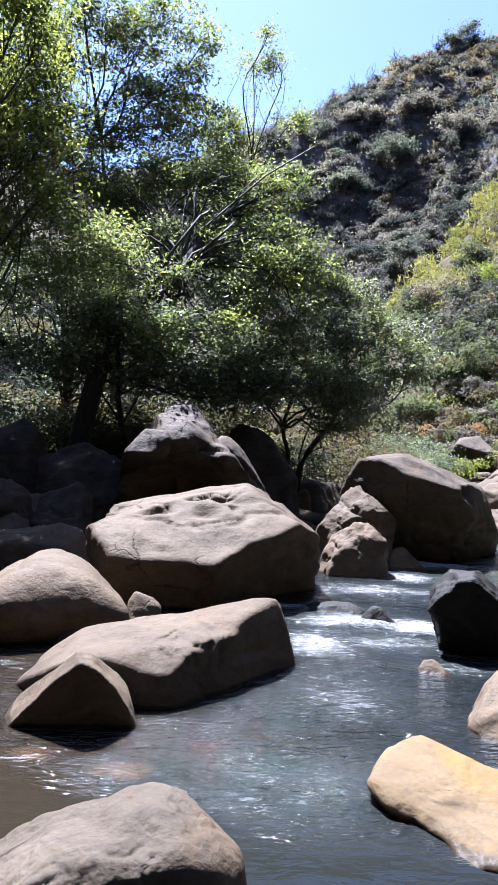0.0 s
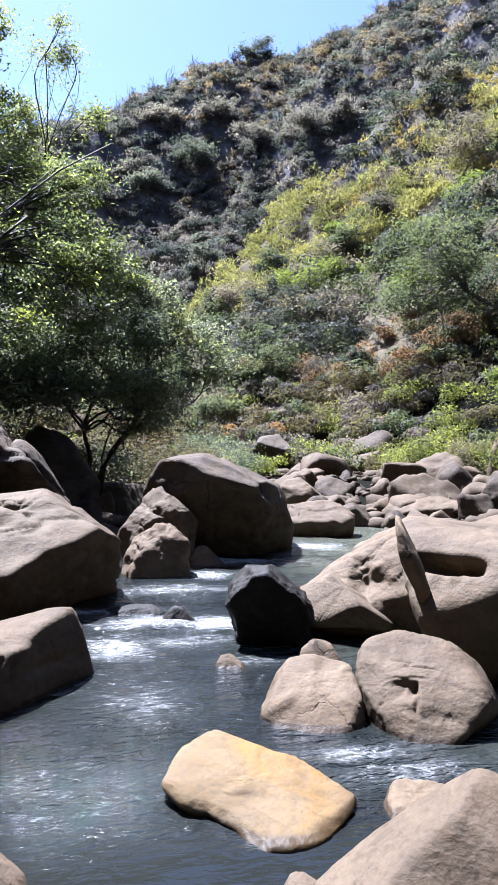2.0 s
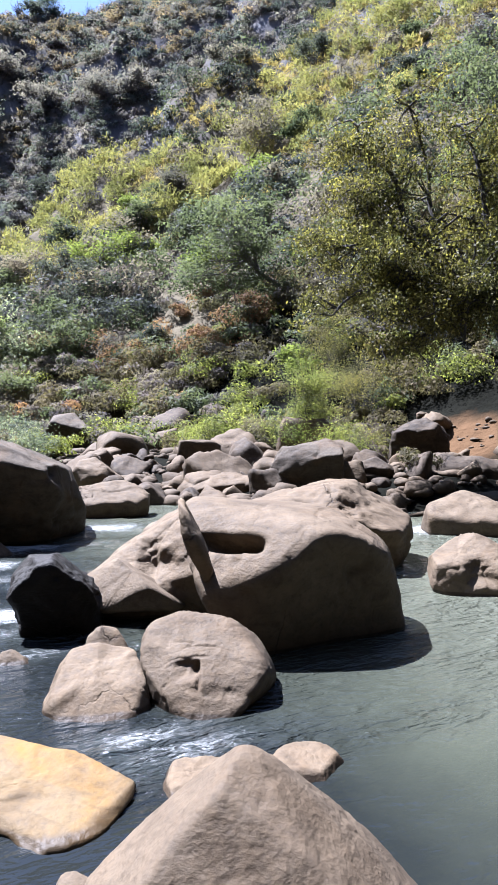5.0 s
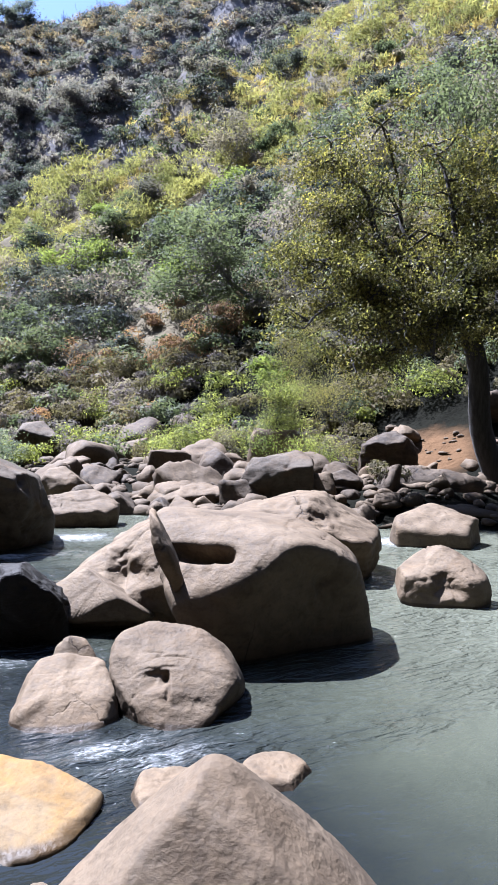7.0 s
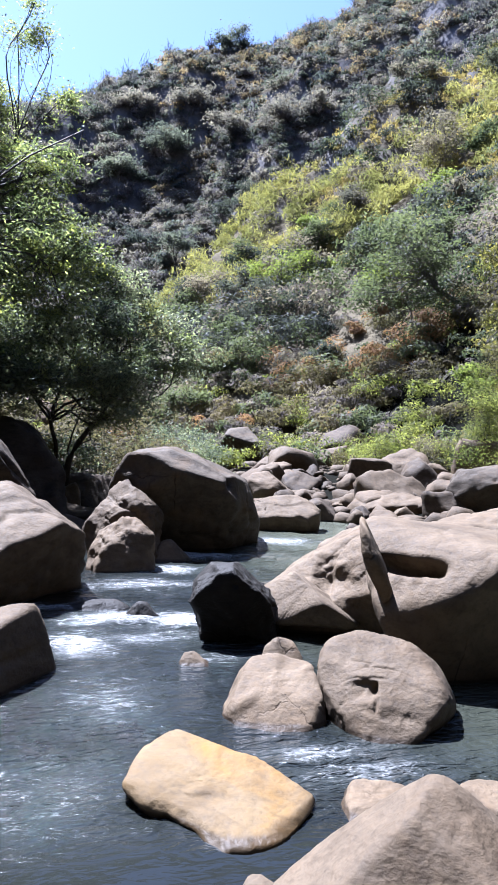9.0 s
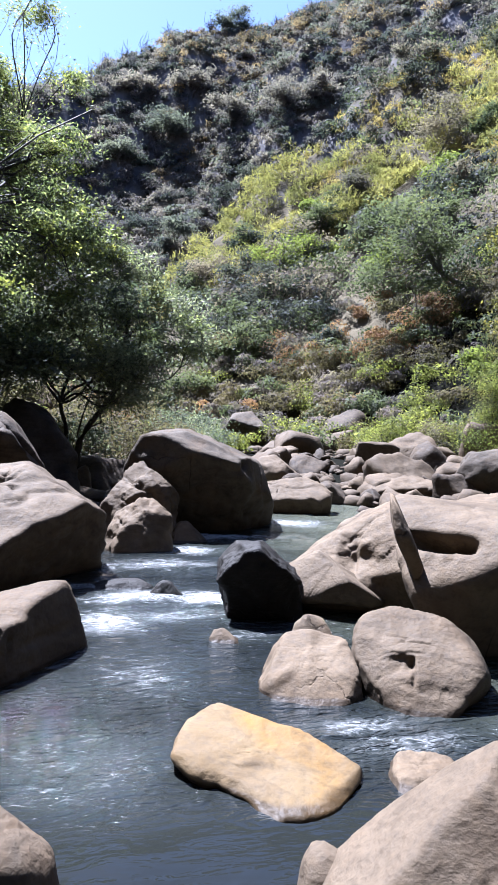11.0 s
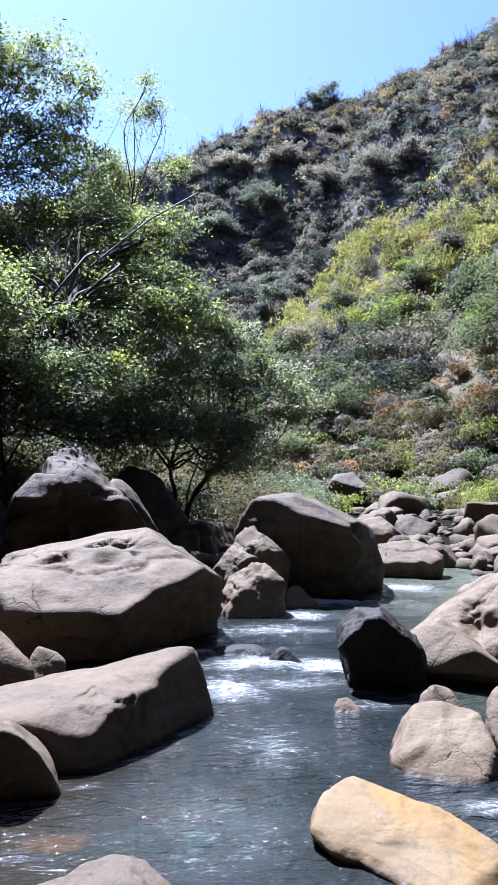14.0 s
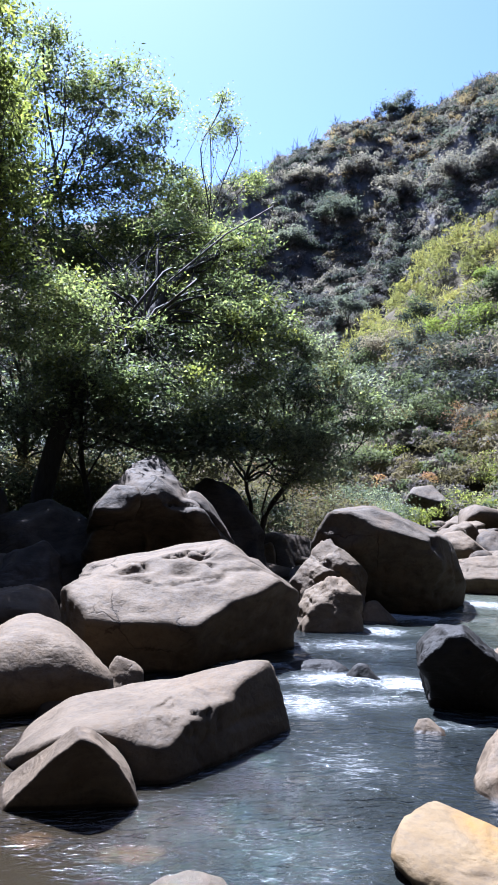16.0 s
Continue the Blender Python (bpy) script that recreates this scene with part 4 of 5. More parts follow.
def scatter_stones():
    rng = np.random.default_rng(77)
    kinds = [stone_mesh(100 + k, ROCK_FAR if k % 3 == 0 else ROCK, 4) for k in range(16)]
    small = [stone_mesh(100 + k, ROCK_FAR if k % 3 == 0 else ROCK, 3) for k in range(16)]
    placed = []

    def put(x, y, size, z=None):
        data = (kinds if size > 0.5 else small)[rng.integers(len(kinds))]
        z = float(ground_z(np.array([x]), np.array([y]))[0]) if z is None else z
        sx, sy, sz = size * rng.uniform(0.8, 1.35), size * rng.uniform(0.7, 1.05), size * rng.uniform(0.7, 1.35)
        at = pose(x, y, max(z, -0.15) + 0.2 * size, rng.uniform(-32, 32), rng.uniform(-32, 32), rng.uniform(0, 360))
        placed.append((x, y, size))
        if 10.6 < x and y < 13.9 - 0.35 * (x - 12) or math.hypot(x - 15.6, y - 24.1) < 0.8 or math.hypot(x - 9.9, y - 14.0) < 1.0 or math.hypot(x - 8.8, y - 31.2) < 1.5 or size > 0.45 and 20 < y < 33 and abs(x - 0.265 * y) < 0.9:      # open ground before the broad boulders
            return
        ob = new("stone", data)
        ob.matrix_world = at @ Matrix.Diagonal((sx, sy, sz, 1))
        tagged(ob, "sun-bleached grey boulder on the stony river bar" if size > 0.5 else "grey stone among the boulders of the river bar", "boulder", "stones of the river bar")

    def free(x, y, size):
        return math.hypot(x - 17.0, y - 16.8) > 2.0 + size and all(math.hypot(x - a, y - b) > 0.62 * (size + c) for a, b, c in placed)

    tries = 0
    while len(placed) < 330 and tries < 12000:
        tries += 1
        az = radians(rng.uniform(-3, 44))
        r = rng.uniform(15.0, 40)
        x, y = math.sin(az) * r, math.cos(az) * r
        if y < 14.5 + 0.1 * x and x < 9:
            continue
        inside = river_left(y) + 0.2 < x < river_right(y) - 0.2
        if inside and (rng.random() < 0.8 or y < 17):
            continue
        size = float(np.clip(rng.lognormal(-0.82, 0.5), 0.2, 1.25)) * (0.75 + r / 70)
        if gz(x, y) < 2.3 and free(x, y, size):
            put(x, y, size)
    for x, y, size in ((2.5, 17.0, 0.55), (3.4, 21.0, 0.65), (4.1, 19.9, 0.65), (1.2, 13.3, 0.4), (1.6, 15.5, 0.6), (1.0, 14.7, 0.38), (1.7, 14.6, 0.4), (3.2, 17.5, 0.45), (0.8, 17.1, 0.55), (1.8, 19.0, 0.6), (4.4, 18.9, 0.5), (17.4, 18.1, 0.6), (19.4, 15.6, 0.8), (15.9, 16.0, 0.35), (16.2, 15.5, 0.3)):       # the pile by the bend and boulders by the trodden earth
        put(x, y, size)
    # rubble under the left trees and by the right bank
    for cx, cy, wx, wy, n, big in ((0.4, 17.5, 1.3, 1.8, 14, 0.42), (1.0, 14.4, 0.5, 0.7, 12, 0.45), (1.5, 18.3, 0.6, 0.9, 12, 1.25), (3.4, 18.6, 1.0, 1.2, 12, 0.6),  (-4.5, 12.5, 1.8, 1.6, 10, 0.6), (11.5, 14.0, 2.6, 1.6, 16, 0.5), (15.5, 12.5, 2.5, 2.0, 14, 0.6), (8.3, 12.3, 1.0, 0.9, 6, 0.45)):
        for k in range(n):
            size = big * rng.uniform(0.5, 1.3)
            x, y = cx + rng.normal() * wx, cy + rng.normal() * wy
            if free(x, y, size * 0.8):
                put(x, y, size)


scatter_stones()


def scatter_rubble():
    rng = np.random.default_rng(78)
    shapes = [rock_shape([(0, -90, 0.6)] + [(rng.uniform(0, 360), rng.uniform(-20, 80), rng.uniform(0.55, 1.0)) for q in range(9)], 18, 2, 200 + k, 1.0, 0, 0, 0) for k in range(8)]
    az, r = np.radians(rng.uniform(-6, 52, 2200)), rng.uniform(13, 41, 2200)
    x, y = np.sin(az) * r, np.cos(az) * r
    z = ground_z(x, y)
    pieces = []
    for k in range(len(x)):
        if -0.12 < z[k] < 2.3:
            v, f = shapes[k % 8]
            s = float(np.clip(rng.lognormal(-2.0, 0.45), 0.06, 0.4))
            if math.hypot(x[k] - 16.9, y[k] - 16.6) < 1.7:      # only pebbles on the trodden earth
                s *= 0.4
            a = rng.uniform(0, 6.28)
            turn = np.array([[math.cos(a), -math.sin(a), 0], [math.sin(a), math.cos(a), 0], [0, 0, rng.uniform(0.7, 1.1)]])
            pieces.append((v @ turn.T * s + np.array([x[k], y[k], z[k] + 0.25 * s]), f))
    ob = new("rubble", mesh_from("rubble", *joined(pieces), ROCK))
    tagged(ob, "small grey river stones filling the bar between boulders", "stones", kind="stuff")


# ---- plants ----
def leaf_quads(points, length, rng, droop=0.3, width=0.42, simple=False, facing=None):
    """A pointed leaf blade at every point. facing: the way that the leaves' faces turn, more or less."""
    n = len(points)
    d = rng.normal(size=(n, 3))
    d[:, 2] -= droop
    d /= np.linalg.norm(d, axis=1)[:, None]
    s = np.cross(d, rng.normal(size=(n, 3)) if facing is None else facing + 0.3 * rng.normal(size=(n, 3)))
    if facing is not None:
        d = np.cross(facing + 0.3 * rng.normal(size=(n, 3)), s)
        d /= np.linalg.norm(d, axis=1)[:, None] + 1e-9
    s /= np.linalg.norm(s, axis=1)[:, None] + 1e-9
    ln = (length * rng.uniform(0.6, 1.4, n))[:, None]
    if simple:
        v = np.stack([points - s * ln * width * 0.5, points + s * ln * width * 0.5, points + d * ln], 1).reshape(-1, 3)
        return v, np.arange(3 * n).reshape(-1, 3)
    v = np.stack([points, points + d * ln * 0.45 + s * ln * width * 0.5, points + d * ln, points + d * ln * 0.45 - s * ln * width * 0.5], 1).reshape(-1, 3)
    return v, np.arange(4 * n).reshape(-1, 4)


def tube(points, radii, sides=7):
    pts = np.array(points, float)
    tang = np.gradient(pts, axis=0)
    tang /= np.linalg.norm(tang, axis=1)[:, None] + 1e-9
    ref = np.where(np.abs(tang[:, 2:3]) > 0.9, np.array([[1.0, 0, 0]]), np.array([[0, 0, 1.0]]))
    a = np.cross(tang, ref)
    a /= np.linalg.norm(a, axis=1)[:, None] + 1e-9
    b = np.cross(tang, a)
    ang = np.linspace(0, 2 * np.pi, sides, endpoint=False)
    ring = a[:, None] * np.cos(ang)[None, :, None] + b[:, None] * np.sin(ang)[None, :, None]
    v = (pts[:, None] + ring * np.array(radii)[:, None, None]).reshape(-1, 3)
    n = len(pts)
    i, j = np.meshgrid(np.arange(n - 1), np.arange(sides), indexing="ij")
    k = (j + 1) % sides
    return v, np.stack([i * sides + j, i * sides + k, (i + 1) * sides + k, (i + 1) * sides + j], -1).reshape(-1, 4)


def joined(pieces):
    vs, fs, at = [], [], 0
    for v, f in pieces:
        vs.append(v)
        fs.append(f + at)
        at += len(v)
    return np.vstack(vs), np.vstack(fs)


scatter_rubble()


def limb(start, end, r0, r1, rng, bend=0.12, steps=9):
    start, end = np.array(start, float), np.array(end, float)
    u = np.linspace(0, 1, steps)[:, None]
    far = np.linalg.norm(end - start)
    wob = rng.normal(size=(3, 3)) * bend * far
    p = start + (end - start) * u + np.sin(u * np.pi) * wob[0] + np.sin(u * 2 * np.pi) * wob[1] * 0.45 + np.sin(u * 4 * np.pi) * wob[2] * 0.14
    return p, r0 + (r1 - r0) * u[:, 0] ** 0.8


def skyward(n, rng):
    return np.array([0, 0, 1.0]) + 0.65 * rng.normal(size=(n, 3))


def tree(label, base, crowns, rng_seed, leaf_mat, leaf=0.125, per=105, trunk=0.13, bark=BARK, spread=0.36, category="tree", lean=None, stems=1, name="tree", droop=0.3, kind="", light_mat=None, fork=None):
    """crowns: (centre, half sizes, number of leaf clumps). The limbs run from the trunk to the clumps."""
    rng = np.random.default_rng(rng_seed)
    base = np.array(base, float)
    root = new(name)
    root.location = base
    tagged(root, label, category, kind=kind)
    tops, wood, leaves, sunlit = [], [], [], []
    big = max(crowns, key=lambda c: c[2])
    for s in range(stems):
        foot = np.array([rng.normal() * 0.25 * (stems > 1), rng.normal() * 0.25 * (stems > 1), -0.3])
        top = np.array(big[0]) - base + (np.array(lean) if lean is not None else 0) + rng.normal(size=3) * 0.3 * np.array(big[1]) * (stems > 1)
        p, r = limb(foot, top, trunk * (1 if s == 0 else 0.7), trunk * 0.25, rng, 0.07, 16)
        if fork is not None:                                 # a stout bole up to the fork
            at = np.array(fork) - base
            low, high = limb(foot, at, trunk, trunk * 0.8, rng, 0.03, 8), limb(at, top, trunk * 0.75, trunk * 0.25, rng, 0.06, 12)
            p, r = np.vstack([low[0], high[0][1:]]), np.concatenate([low[1], high[1][1:]])
        wood.append(tube(p, r, 9))
        tops.append((p, r))
    for centre, half, clumps in crowns:
        c, h = np.array(centre) - base, np.array(half)
        p, r = tops[rng.integers(len(tops))]
        if centre is not big[0]:
            k = int(len(p) * 0.6)
            q, qr = limb(p[k], c, r[k] * (0.8 if fork is None else 0.26), 0.015, rng, 0.1, 12)
            wood.append(tube(q, qr, 7))
            tops_here = (q, qr)
        else:
            tops_here = (p, r)
        for m in range(clumps):
            d = rng.normal(size=3)
            d /= np.linalg.norm(d)
            at = c + d * h * rng.uniform(0.25, 1.0) ** 0.5
            q, qr = tops_here
            k = rng.integers(len(q) // 3, len(q))
            b, br = limb(q[k], at, max(min(qr[k] * 0.5, 0.05), 0.012), 0.005, rng, 0.13, 7)
            wood.append(tube(b, br, 3))
            count = int(per * rng.uniform(0.5, 1.4))
            half_n = count // 3
            cl = at + rng.normal(size=(count, 3)) * spread * np.array([1, 1, 0.5]) * rng.uniform(0.6, 1.5)
            along = b[rng.integers(3, 7, half_n)] + rng.normal(size=(half_n, 3)) * spread * 0.5
            (sunlit if light_mat is not None and rng.random() < 0.17 else leaves).extend([cl, along])
    part("trunk", mesh_from("trunk", *joined(wood), bark), root)
    v, f = leaf_quads(np.vstack(leaves), leaf, rng, droop, facing=skyward(len(np.vstack(leaves)), rng))
    # random clumps get the brighter leaf colour to pass for sunlit ones
    part("crown", mesh_from("crown", v, f, leaf_mat, False), root)
    if sunlit:
        v, f = leaf_quads(np.vstack(sunlit), leaf, rng, droop, facing=skyward(len(np.vstack(sunlit)), rng))
        part("sunlit_foliage", mesh_from("sunlit_foliage", v, f, light_mat, False), root, "leaf clumps given a brighter colour as if sunlit")
    return root


# the wood on the shaded bank
def bank_trees():
    T = "tall slender tree with airy green foliage on the shaded bank"
    tall = ((-6.2, 22.0, 15.9), (-5.2, 21.7, 14.5), (-6.0, 21.5, 13.1), (-4.1, 21.1, 13.5), (-3.4, 21.5, 14.4), (-4.3, 20.7, 11.7), (-2.9, 20.4, 11.8), (-5.1, 20.2, 10.3), (-3.4, 19.9, 10.1), (-2.5, 20.1, 10.7), (-5.6, 19.5, 8.9), (-4.0, 19.1, 8.3), (-7.0, 21.6, 14.5), (-6.3, 20.3, 10.8), (-2.8, 19.2, 8.9))
    tree(T, (-5.0, 21.3, gz(-5.0, 21.3)), [(c, (0.95, 0.9, 0.75), 15) for c in tall] + [((-2.2, 20.4, 13.2), (0.6, 0.5, 0.3), 5)], 1, LEAF_TREE, light_mat=LEAF_BRIGHT, per=120, spread=0.23, leaf=0.118, stems=2, trunk=0.09)
    tree("slender tree with a bare forked tip and sparse leaves", (-1.6, 22.2, gz(-1.6, 22.2)), [((-1.7, 22.2, 11.2), (0.7, 0.6, 0.9), 26), ((-2.0, 22.4, 10.0), (0.8, 0.7, 0.7), 18), ((-0.9, 21.6, 13.2), (0.35, 0.3, 0.3), 4), ((-0.2, 21.6, 13.2), (0.5, 0.4, 0.25), 5), ((-0.4, 21.8, 14.4), (0.25, 0.2, 0.4), 2), ((0.4, 21.9, 11.6), (0.55, 0.4, 0.22), 6), ((-1.3, 21.4, 9.3), (1.0, 0.8, 0.7), 20)], 6, LEAF_TREE, light_mat=LEAF_BRIGHT, trunk=0.055, per=165, spread=0.24, leaf=0.09)
    sprays = ((-4.9, 18.2, 7.4), (-3.7, 18.1, 7.7), (-2.2, 18.2, 8.1), (-0.9, 18.3, 8.3), (0.2, 18.1, 8.2), (-4.0, 17.0, 6.3), (-2.7, 16.9, 6.4), (-1.3, 16.9, 6.4), (0.0, 17.0, 6.5), (0.8, 16.6, 5.9), (-4.3, 15.7, 5.1), (-3.2, 15.8, 5.2), (-1.9, 15.6, 5.1), (-0.7, 15.7, 5.0), (0.4, 15.7, 4.8), (-5.5, 16.7, 6.1), (-6.6, 17.1, 6.9), (-5.9, 15.6, 5.0), (-3.5, 14.5, 4.0), (-2.2, 14.4, 3.9), (-1.0, 14.6, 4.0), (-4.5, 18.7, 8.5), (-2.9, 18.8, 9.0), (-1.6, 18.7, 8.8), (-0.4, 17.8, 7.3), (-1.9, 17.6, 7.2), (-2.8, 15.0, 4.5), (-0.2, 16.2, 5.7), (-5.9, 18.4, 7.9), (-4.3, 14.3, 5.3), (-3.3, 14.2, 5.3), (-3.6, 14.6, 5.9))
    tree("broad leafy tree leaning over the shaded bank", (-4.05, 14.9, gz(-4.05, 14.9)), [(c, (0.75, 0.7, 0.62), 13 + k % 5) for k, c in enumerate(sprays)], 3, LEAF_TREE, light_mat=LEAF_BRIGHT, trunk=0.24, per=125, spread=0.21, leaf=0.088, fork=(-3.3, 14.8, 3.9))
    arching = ((1.1, 18.8, 6.0), (2.0, 18.5, 5.7), (2.8, 18.0, 4.7), (1.4, 17.2, 4.5), (0.3, 16.7, 4.2), (3.2, 17.6, 3.9), (2.1, 16.7, 3.3), (0.9, 16.3, 3.3), (-0.2, 15.6, 3.4), (1.8, 16.5, 2.5))
    tree("dark spreading tree with low arching branches", (0.9, 18.0, gz(0.9, 18.0)), [(c, (0.85, 0.75, 0.55), 17 + k % 4) for k, c in enumerate(arching)] + [((-0.5, 16.4, 3.2), (1.1, 0.7, 0.5), 20)], 4, LEAF_DARK, light_mat=LEAF_TREE, trunk=0.11, stems=2, per=150, spread=0.21, leaf=0.09)
    tree("yellow-green leafy tree at the edge of the wood", (-6.2, 14.2, gz(-6.2, 14.2)), [((-4.7, 13.6, 9.5), (0.7, 0.7, 0.7), 18), ((-4.8, 14.3, 8.6), (0.7, 0.7, 0.6), 18), ((-4.4, 13.3, 7.3), (0.7, 0.7, 0.6), 18), ((-5.5, 14.6, 9.3), (0.8, 0.8, 0.7), 18), ((-5.3, 14.0, 7.6), (0.8, 0.8, 0.7), 18), ((-4.7, 14.5, 6.6), (0.8, 0.7, 0.5), 16), ((-5.0, 13.6, 10.6), (0.8, 0.7, 0.8), 18), ((-6.4, 14.4, 8.0), (0.9, 0.9, 0.9), 20), ((-5.9, 14.4, 5.8), (0.9, 0.8, 0.7), 18)], 5, LEAF_BRIGHT, trunk=0.1, per=52, spread=0.26)
    tree("dense dark tree deep in the wood", (-6.4, 20.0, gz(-6.4, 20.0)), [((-6.0, 20.0, 5.4), (2.6, 1.6, 2.4), 44), ((-2.6, 20.5, 4.2), (2.4, 1.4, 1.8), 40), ((0.4, 21.0, 4.0), (1.8, 1.2, 1.5), 28), ((-3.6, 19.5, 7.2), (2.0, 1.2, 1.2), 34), ((-0.6, 19.5, 6.6), (1.6, 1.0, 1.2), 28)], 6, LEAF_DARK, light_mat=LEAF_TREE, trunk=0.2, per=120)
    tree("crooked dark tree over the boulders", (-2.4, 15.2, gz(-2.4, 15.2)), [((-2.9, 15.0, 4.2), (1.4, 0.9, 0.6), 34), ((-4.4, 14.8, 3.4), (1.2, 0.7, 0.4), 18), ((-2.0, 14.9, 3.2), (1.2, 0.7, 0.4), 18), ((-0.9, 15.4, 2.9), (1.0, 0.7, 0.4), 16)], 7, LEAF_DARK, trunk=0.09, lean=(-0.4, 0, 0.5))
    tree(T, (-7.4, 18.0, gz(-7.4, 18.0)), [((-6.9, 18.0, 11.6), (1.5, 1.3, 1.5), 50), ((-6.4, 18.2, 13.4), (1.2, 1.2, 1.2), 30), ((-6.6, 18.0, 9.4), (1.3, 1.1, 1.2), 34)], 8, LEAF_TREE, light_mat=LEAF_BRIGHT, per=84, spread=0.28)
    B = "dull green and brown bush at the foot of the wood"
    for k, (x, y, s) in enumerate(((-6.5, 14.5, 1.1), (-5.0, 16.2, 1.2), (-3.6, 16.6, 1.1), (-2.2, 16.4, 1.0), (-0.8, 16.8, 0.9), (0.9, 19.4, 1.0), (2.4, 20.6, 1.1), (-7.6, 17, 1.4), (3.6, 22.5, 1.1), (-8.2, 14.6, 1.5), (-7.2, 13.2, 1.2), (-5.9, 15.4, 1.3), (-4.2, 17.4, 1.5), (-2.8, 18.2, 1.5), (-1.4, 18.8, 1.4), (4.6, 25.5, 1.4), (2.2, 23.5, 1.6), (6.2, 30.0, 1.5))):
        z = gz(x, y)
        tree(B, (x, y, z), [((x, y, z + 0.9 * s), (s, s * 0.8, 0.7 * s), int(26 * s))], 20 + k, LEAF_DARK if k % 2 else LEAF_BROWN, trunk=0.04, stems=3, leaf=0.1, name="bush", category="bush", spread=0.3)


bank_trees()


def gnarled_tree():
    """Twisted limbs from a leaning trunk; leaf clumps along their outer halves."""
    rng = np.random.default_rng(31)
    base = np.array([16.4, 13.0, gz(16.4, 13.0)])
    root = new("tree")
    root.location = base
    tagged(root, "gnarled spreading tree with dark twisted limbs and yellow-green leaves", "tree")
    fork = np.array([15.0, 13.2, 5.3])
    p, r = limb((0, 0, -0.3), fork - base, 0.34, 0.24, rng, 0.05, 10)
    wood, tips = [tube(p, r, 10)], []
    ends = [(end, 0.15 if k < 6 else 0.11) for k, end in enumerate(((11.7, 14.7, 7.9), (12.0, 15.1, 9.7), (13.3, 14.6, 10.3), (14.4, 13.9, 9.8), (15.1, 13.0, 9.1), (15.9, 12.4, 8.5), (11.0, 14.7, 6.4), (11.8, 13.7, 5.9), (10.8, 14.3, 4.8), (12.1, 13.3, 4.5), (13.1, 12.4, 4.0), (14.9, 12.1, 6.3), (15.1, 11.6, 4.6), (13.1, 13.0, 7.1), (11.2, 13.6, 3.5)))]
    for end, thick in ends:
        q, qr = limb(fork - base, np.array(end) - base, thick, 0.03, rng, 0.13, 16)
        wood.append(tube(q, qr, 8))
        for k in range(20):
            at = q[rng.integers(6, 16)]
            d = rng.normal(size=3)
            d[2] = 0.5 * d[2] + 0.15
            out = at + d / np.linalg.norm(d) * rng.uniform(0.5, 1.5)
            t, tr = limb(at, out, 0.035, 0.008, rng, 0.16, 7)
            wood.append(tube(t, tr, 5))
            tips.append(t)
    pts = []
    for t in tips:
        n = int(400 * rng.uniform(0.25, 1.4))
        pts.append(t[rng.integers(3, 7, n)] + rng.normal(size=(n, 3)) * np.array([0.25, 0.25, 0.13]))
    part("trunk", mesh_from("trunk", *joined(wood), BARK), root)
    v, f = leaf_quads(np.vstack(pts), 0.082, rng, 0.5, 0.45)
    part("crown", mesh_from("crown", v, f, LEAF_OLIVE, False), root)


def right_bank():
    gnarled_tree()
    tree("slim tree with an arching trunk and thin grey-green foliage", (25.5, 38.5, gz(25.5, 38.5)),
         [((21.0, 39.0, 13.6), (3.0, 2.4, 2.4), 60), ((18.6, 39.5, 10.6), (2.2, 2.0, 1.2), 30), ((23.4, 38.5, 10.6), (2.2, 2.0, 1.2), 26), ((21.6, 38.8, 8.4), (1.6, 1.4, 0.8), 14)], 32, LEAF_HILL, leaf=0.22, trunk=0.2, per=52, spread=0.42, bark=BARK_PALE)
    tree("tall green tree high on the slope", (24.5, 20.0, gz(24.5, 20.0)), [((23.6, 21.5, 15.5), (2.4, 2.4, 3.0), 70), ((25.5, 21.0, 12.5), (2.6, 2.2, 2.4), 60)], 33, LEAF_HILL, leaf=0.16, trunk=0.22, per=100, spread=0.45)
    for k, (x, y, s, m, lab) in enumerate(((13.4, 17.6, 0.7, LEAF_BRIGHT, "bright green bush on the stony bank"), (13.0, 26.0, 1.0, LEAF_BRIGHT, "sunlit yellow-green bush on the river bar"), (15.2, 24.0, 0.9, LEAF_BRIGHT, "sunlit yellow-green bush on the river bar"),
                                         (14.6, 18.4, 0.8, LEAF_OLIVE, "dull olive bush below the gnarled tree"), (17.6, 21.4, 1.5, LEAF_OLIVE, "dull olive bush below the gnarled tree"), (20.2, 27.4, 1.7, LEAF_OLIVE, "dull olive bush on the slope"), (18.2, 25.2, 1.4, LEAF_OLIVE, "dull olive bush on the slope"))):
        z = gz(x, y)
        tree(lab, (x, y, z), [((x, y, z + 0.85 * s), (s, s * 0.8, 0.75 * s), int(26 * s))], 50 + k, m, trunk=0.035, stems=3, leaf=0.062, per=210, name="bush", category="bush", spread=0.38)
    tree("slender light green sapling beside the gnarled tree", (14.2, 20.4, gz(14.2, 20.4)), [((14.0, 20.3, 3.5), (0.7, 0.6, 0.6), 22), ((14.3, 20.5, 2.5), (0.8, 0.7, 0.5), 20), ((13.7, 20.2, 1.7), (0.6, 0.6, 0.4), 12)], 58, LEAF_BRIGHT, trunk=0.05, leaf=0.066, per=180, spread=0.28)


right_bank()


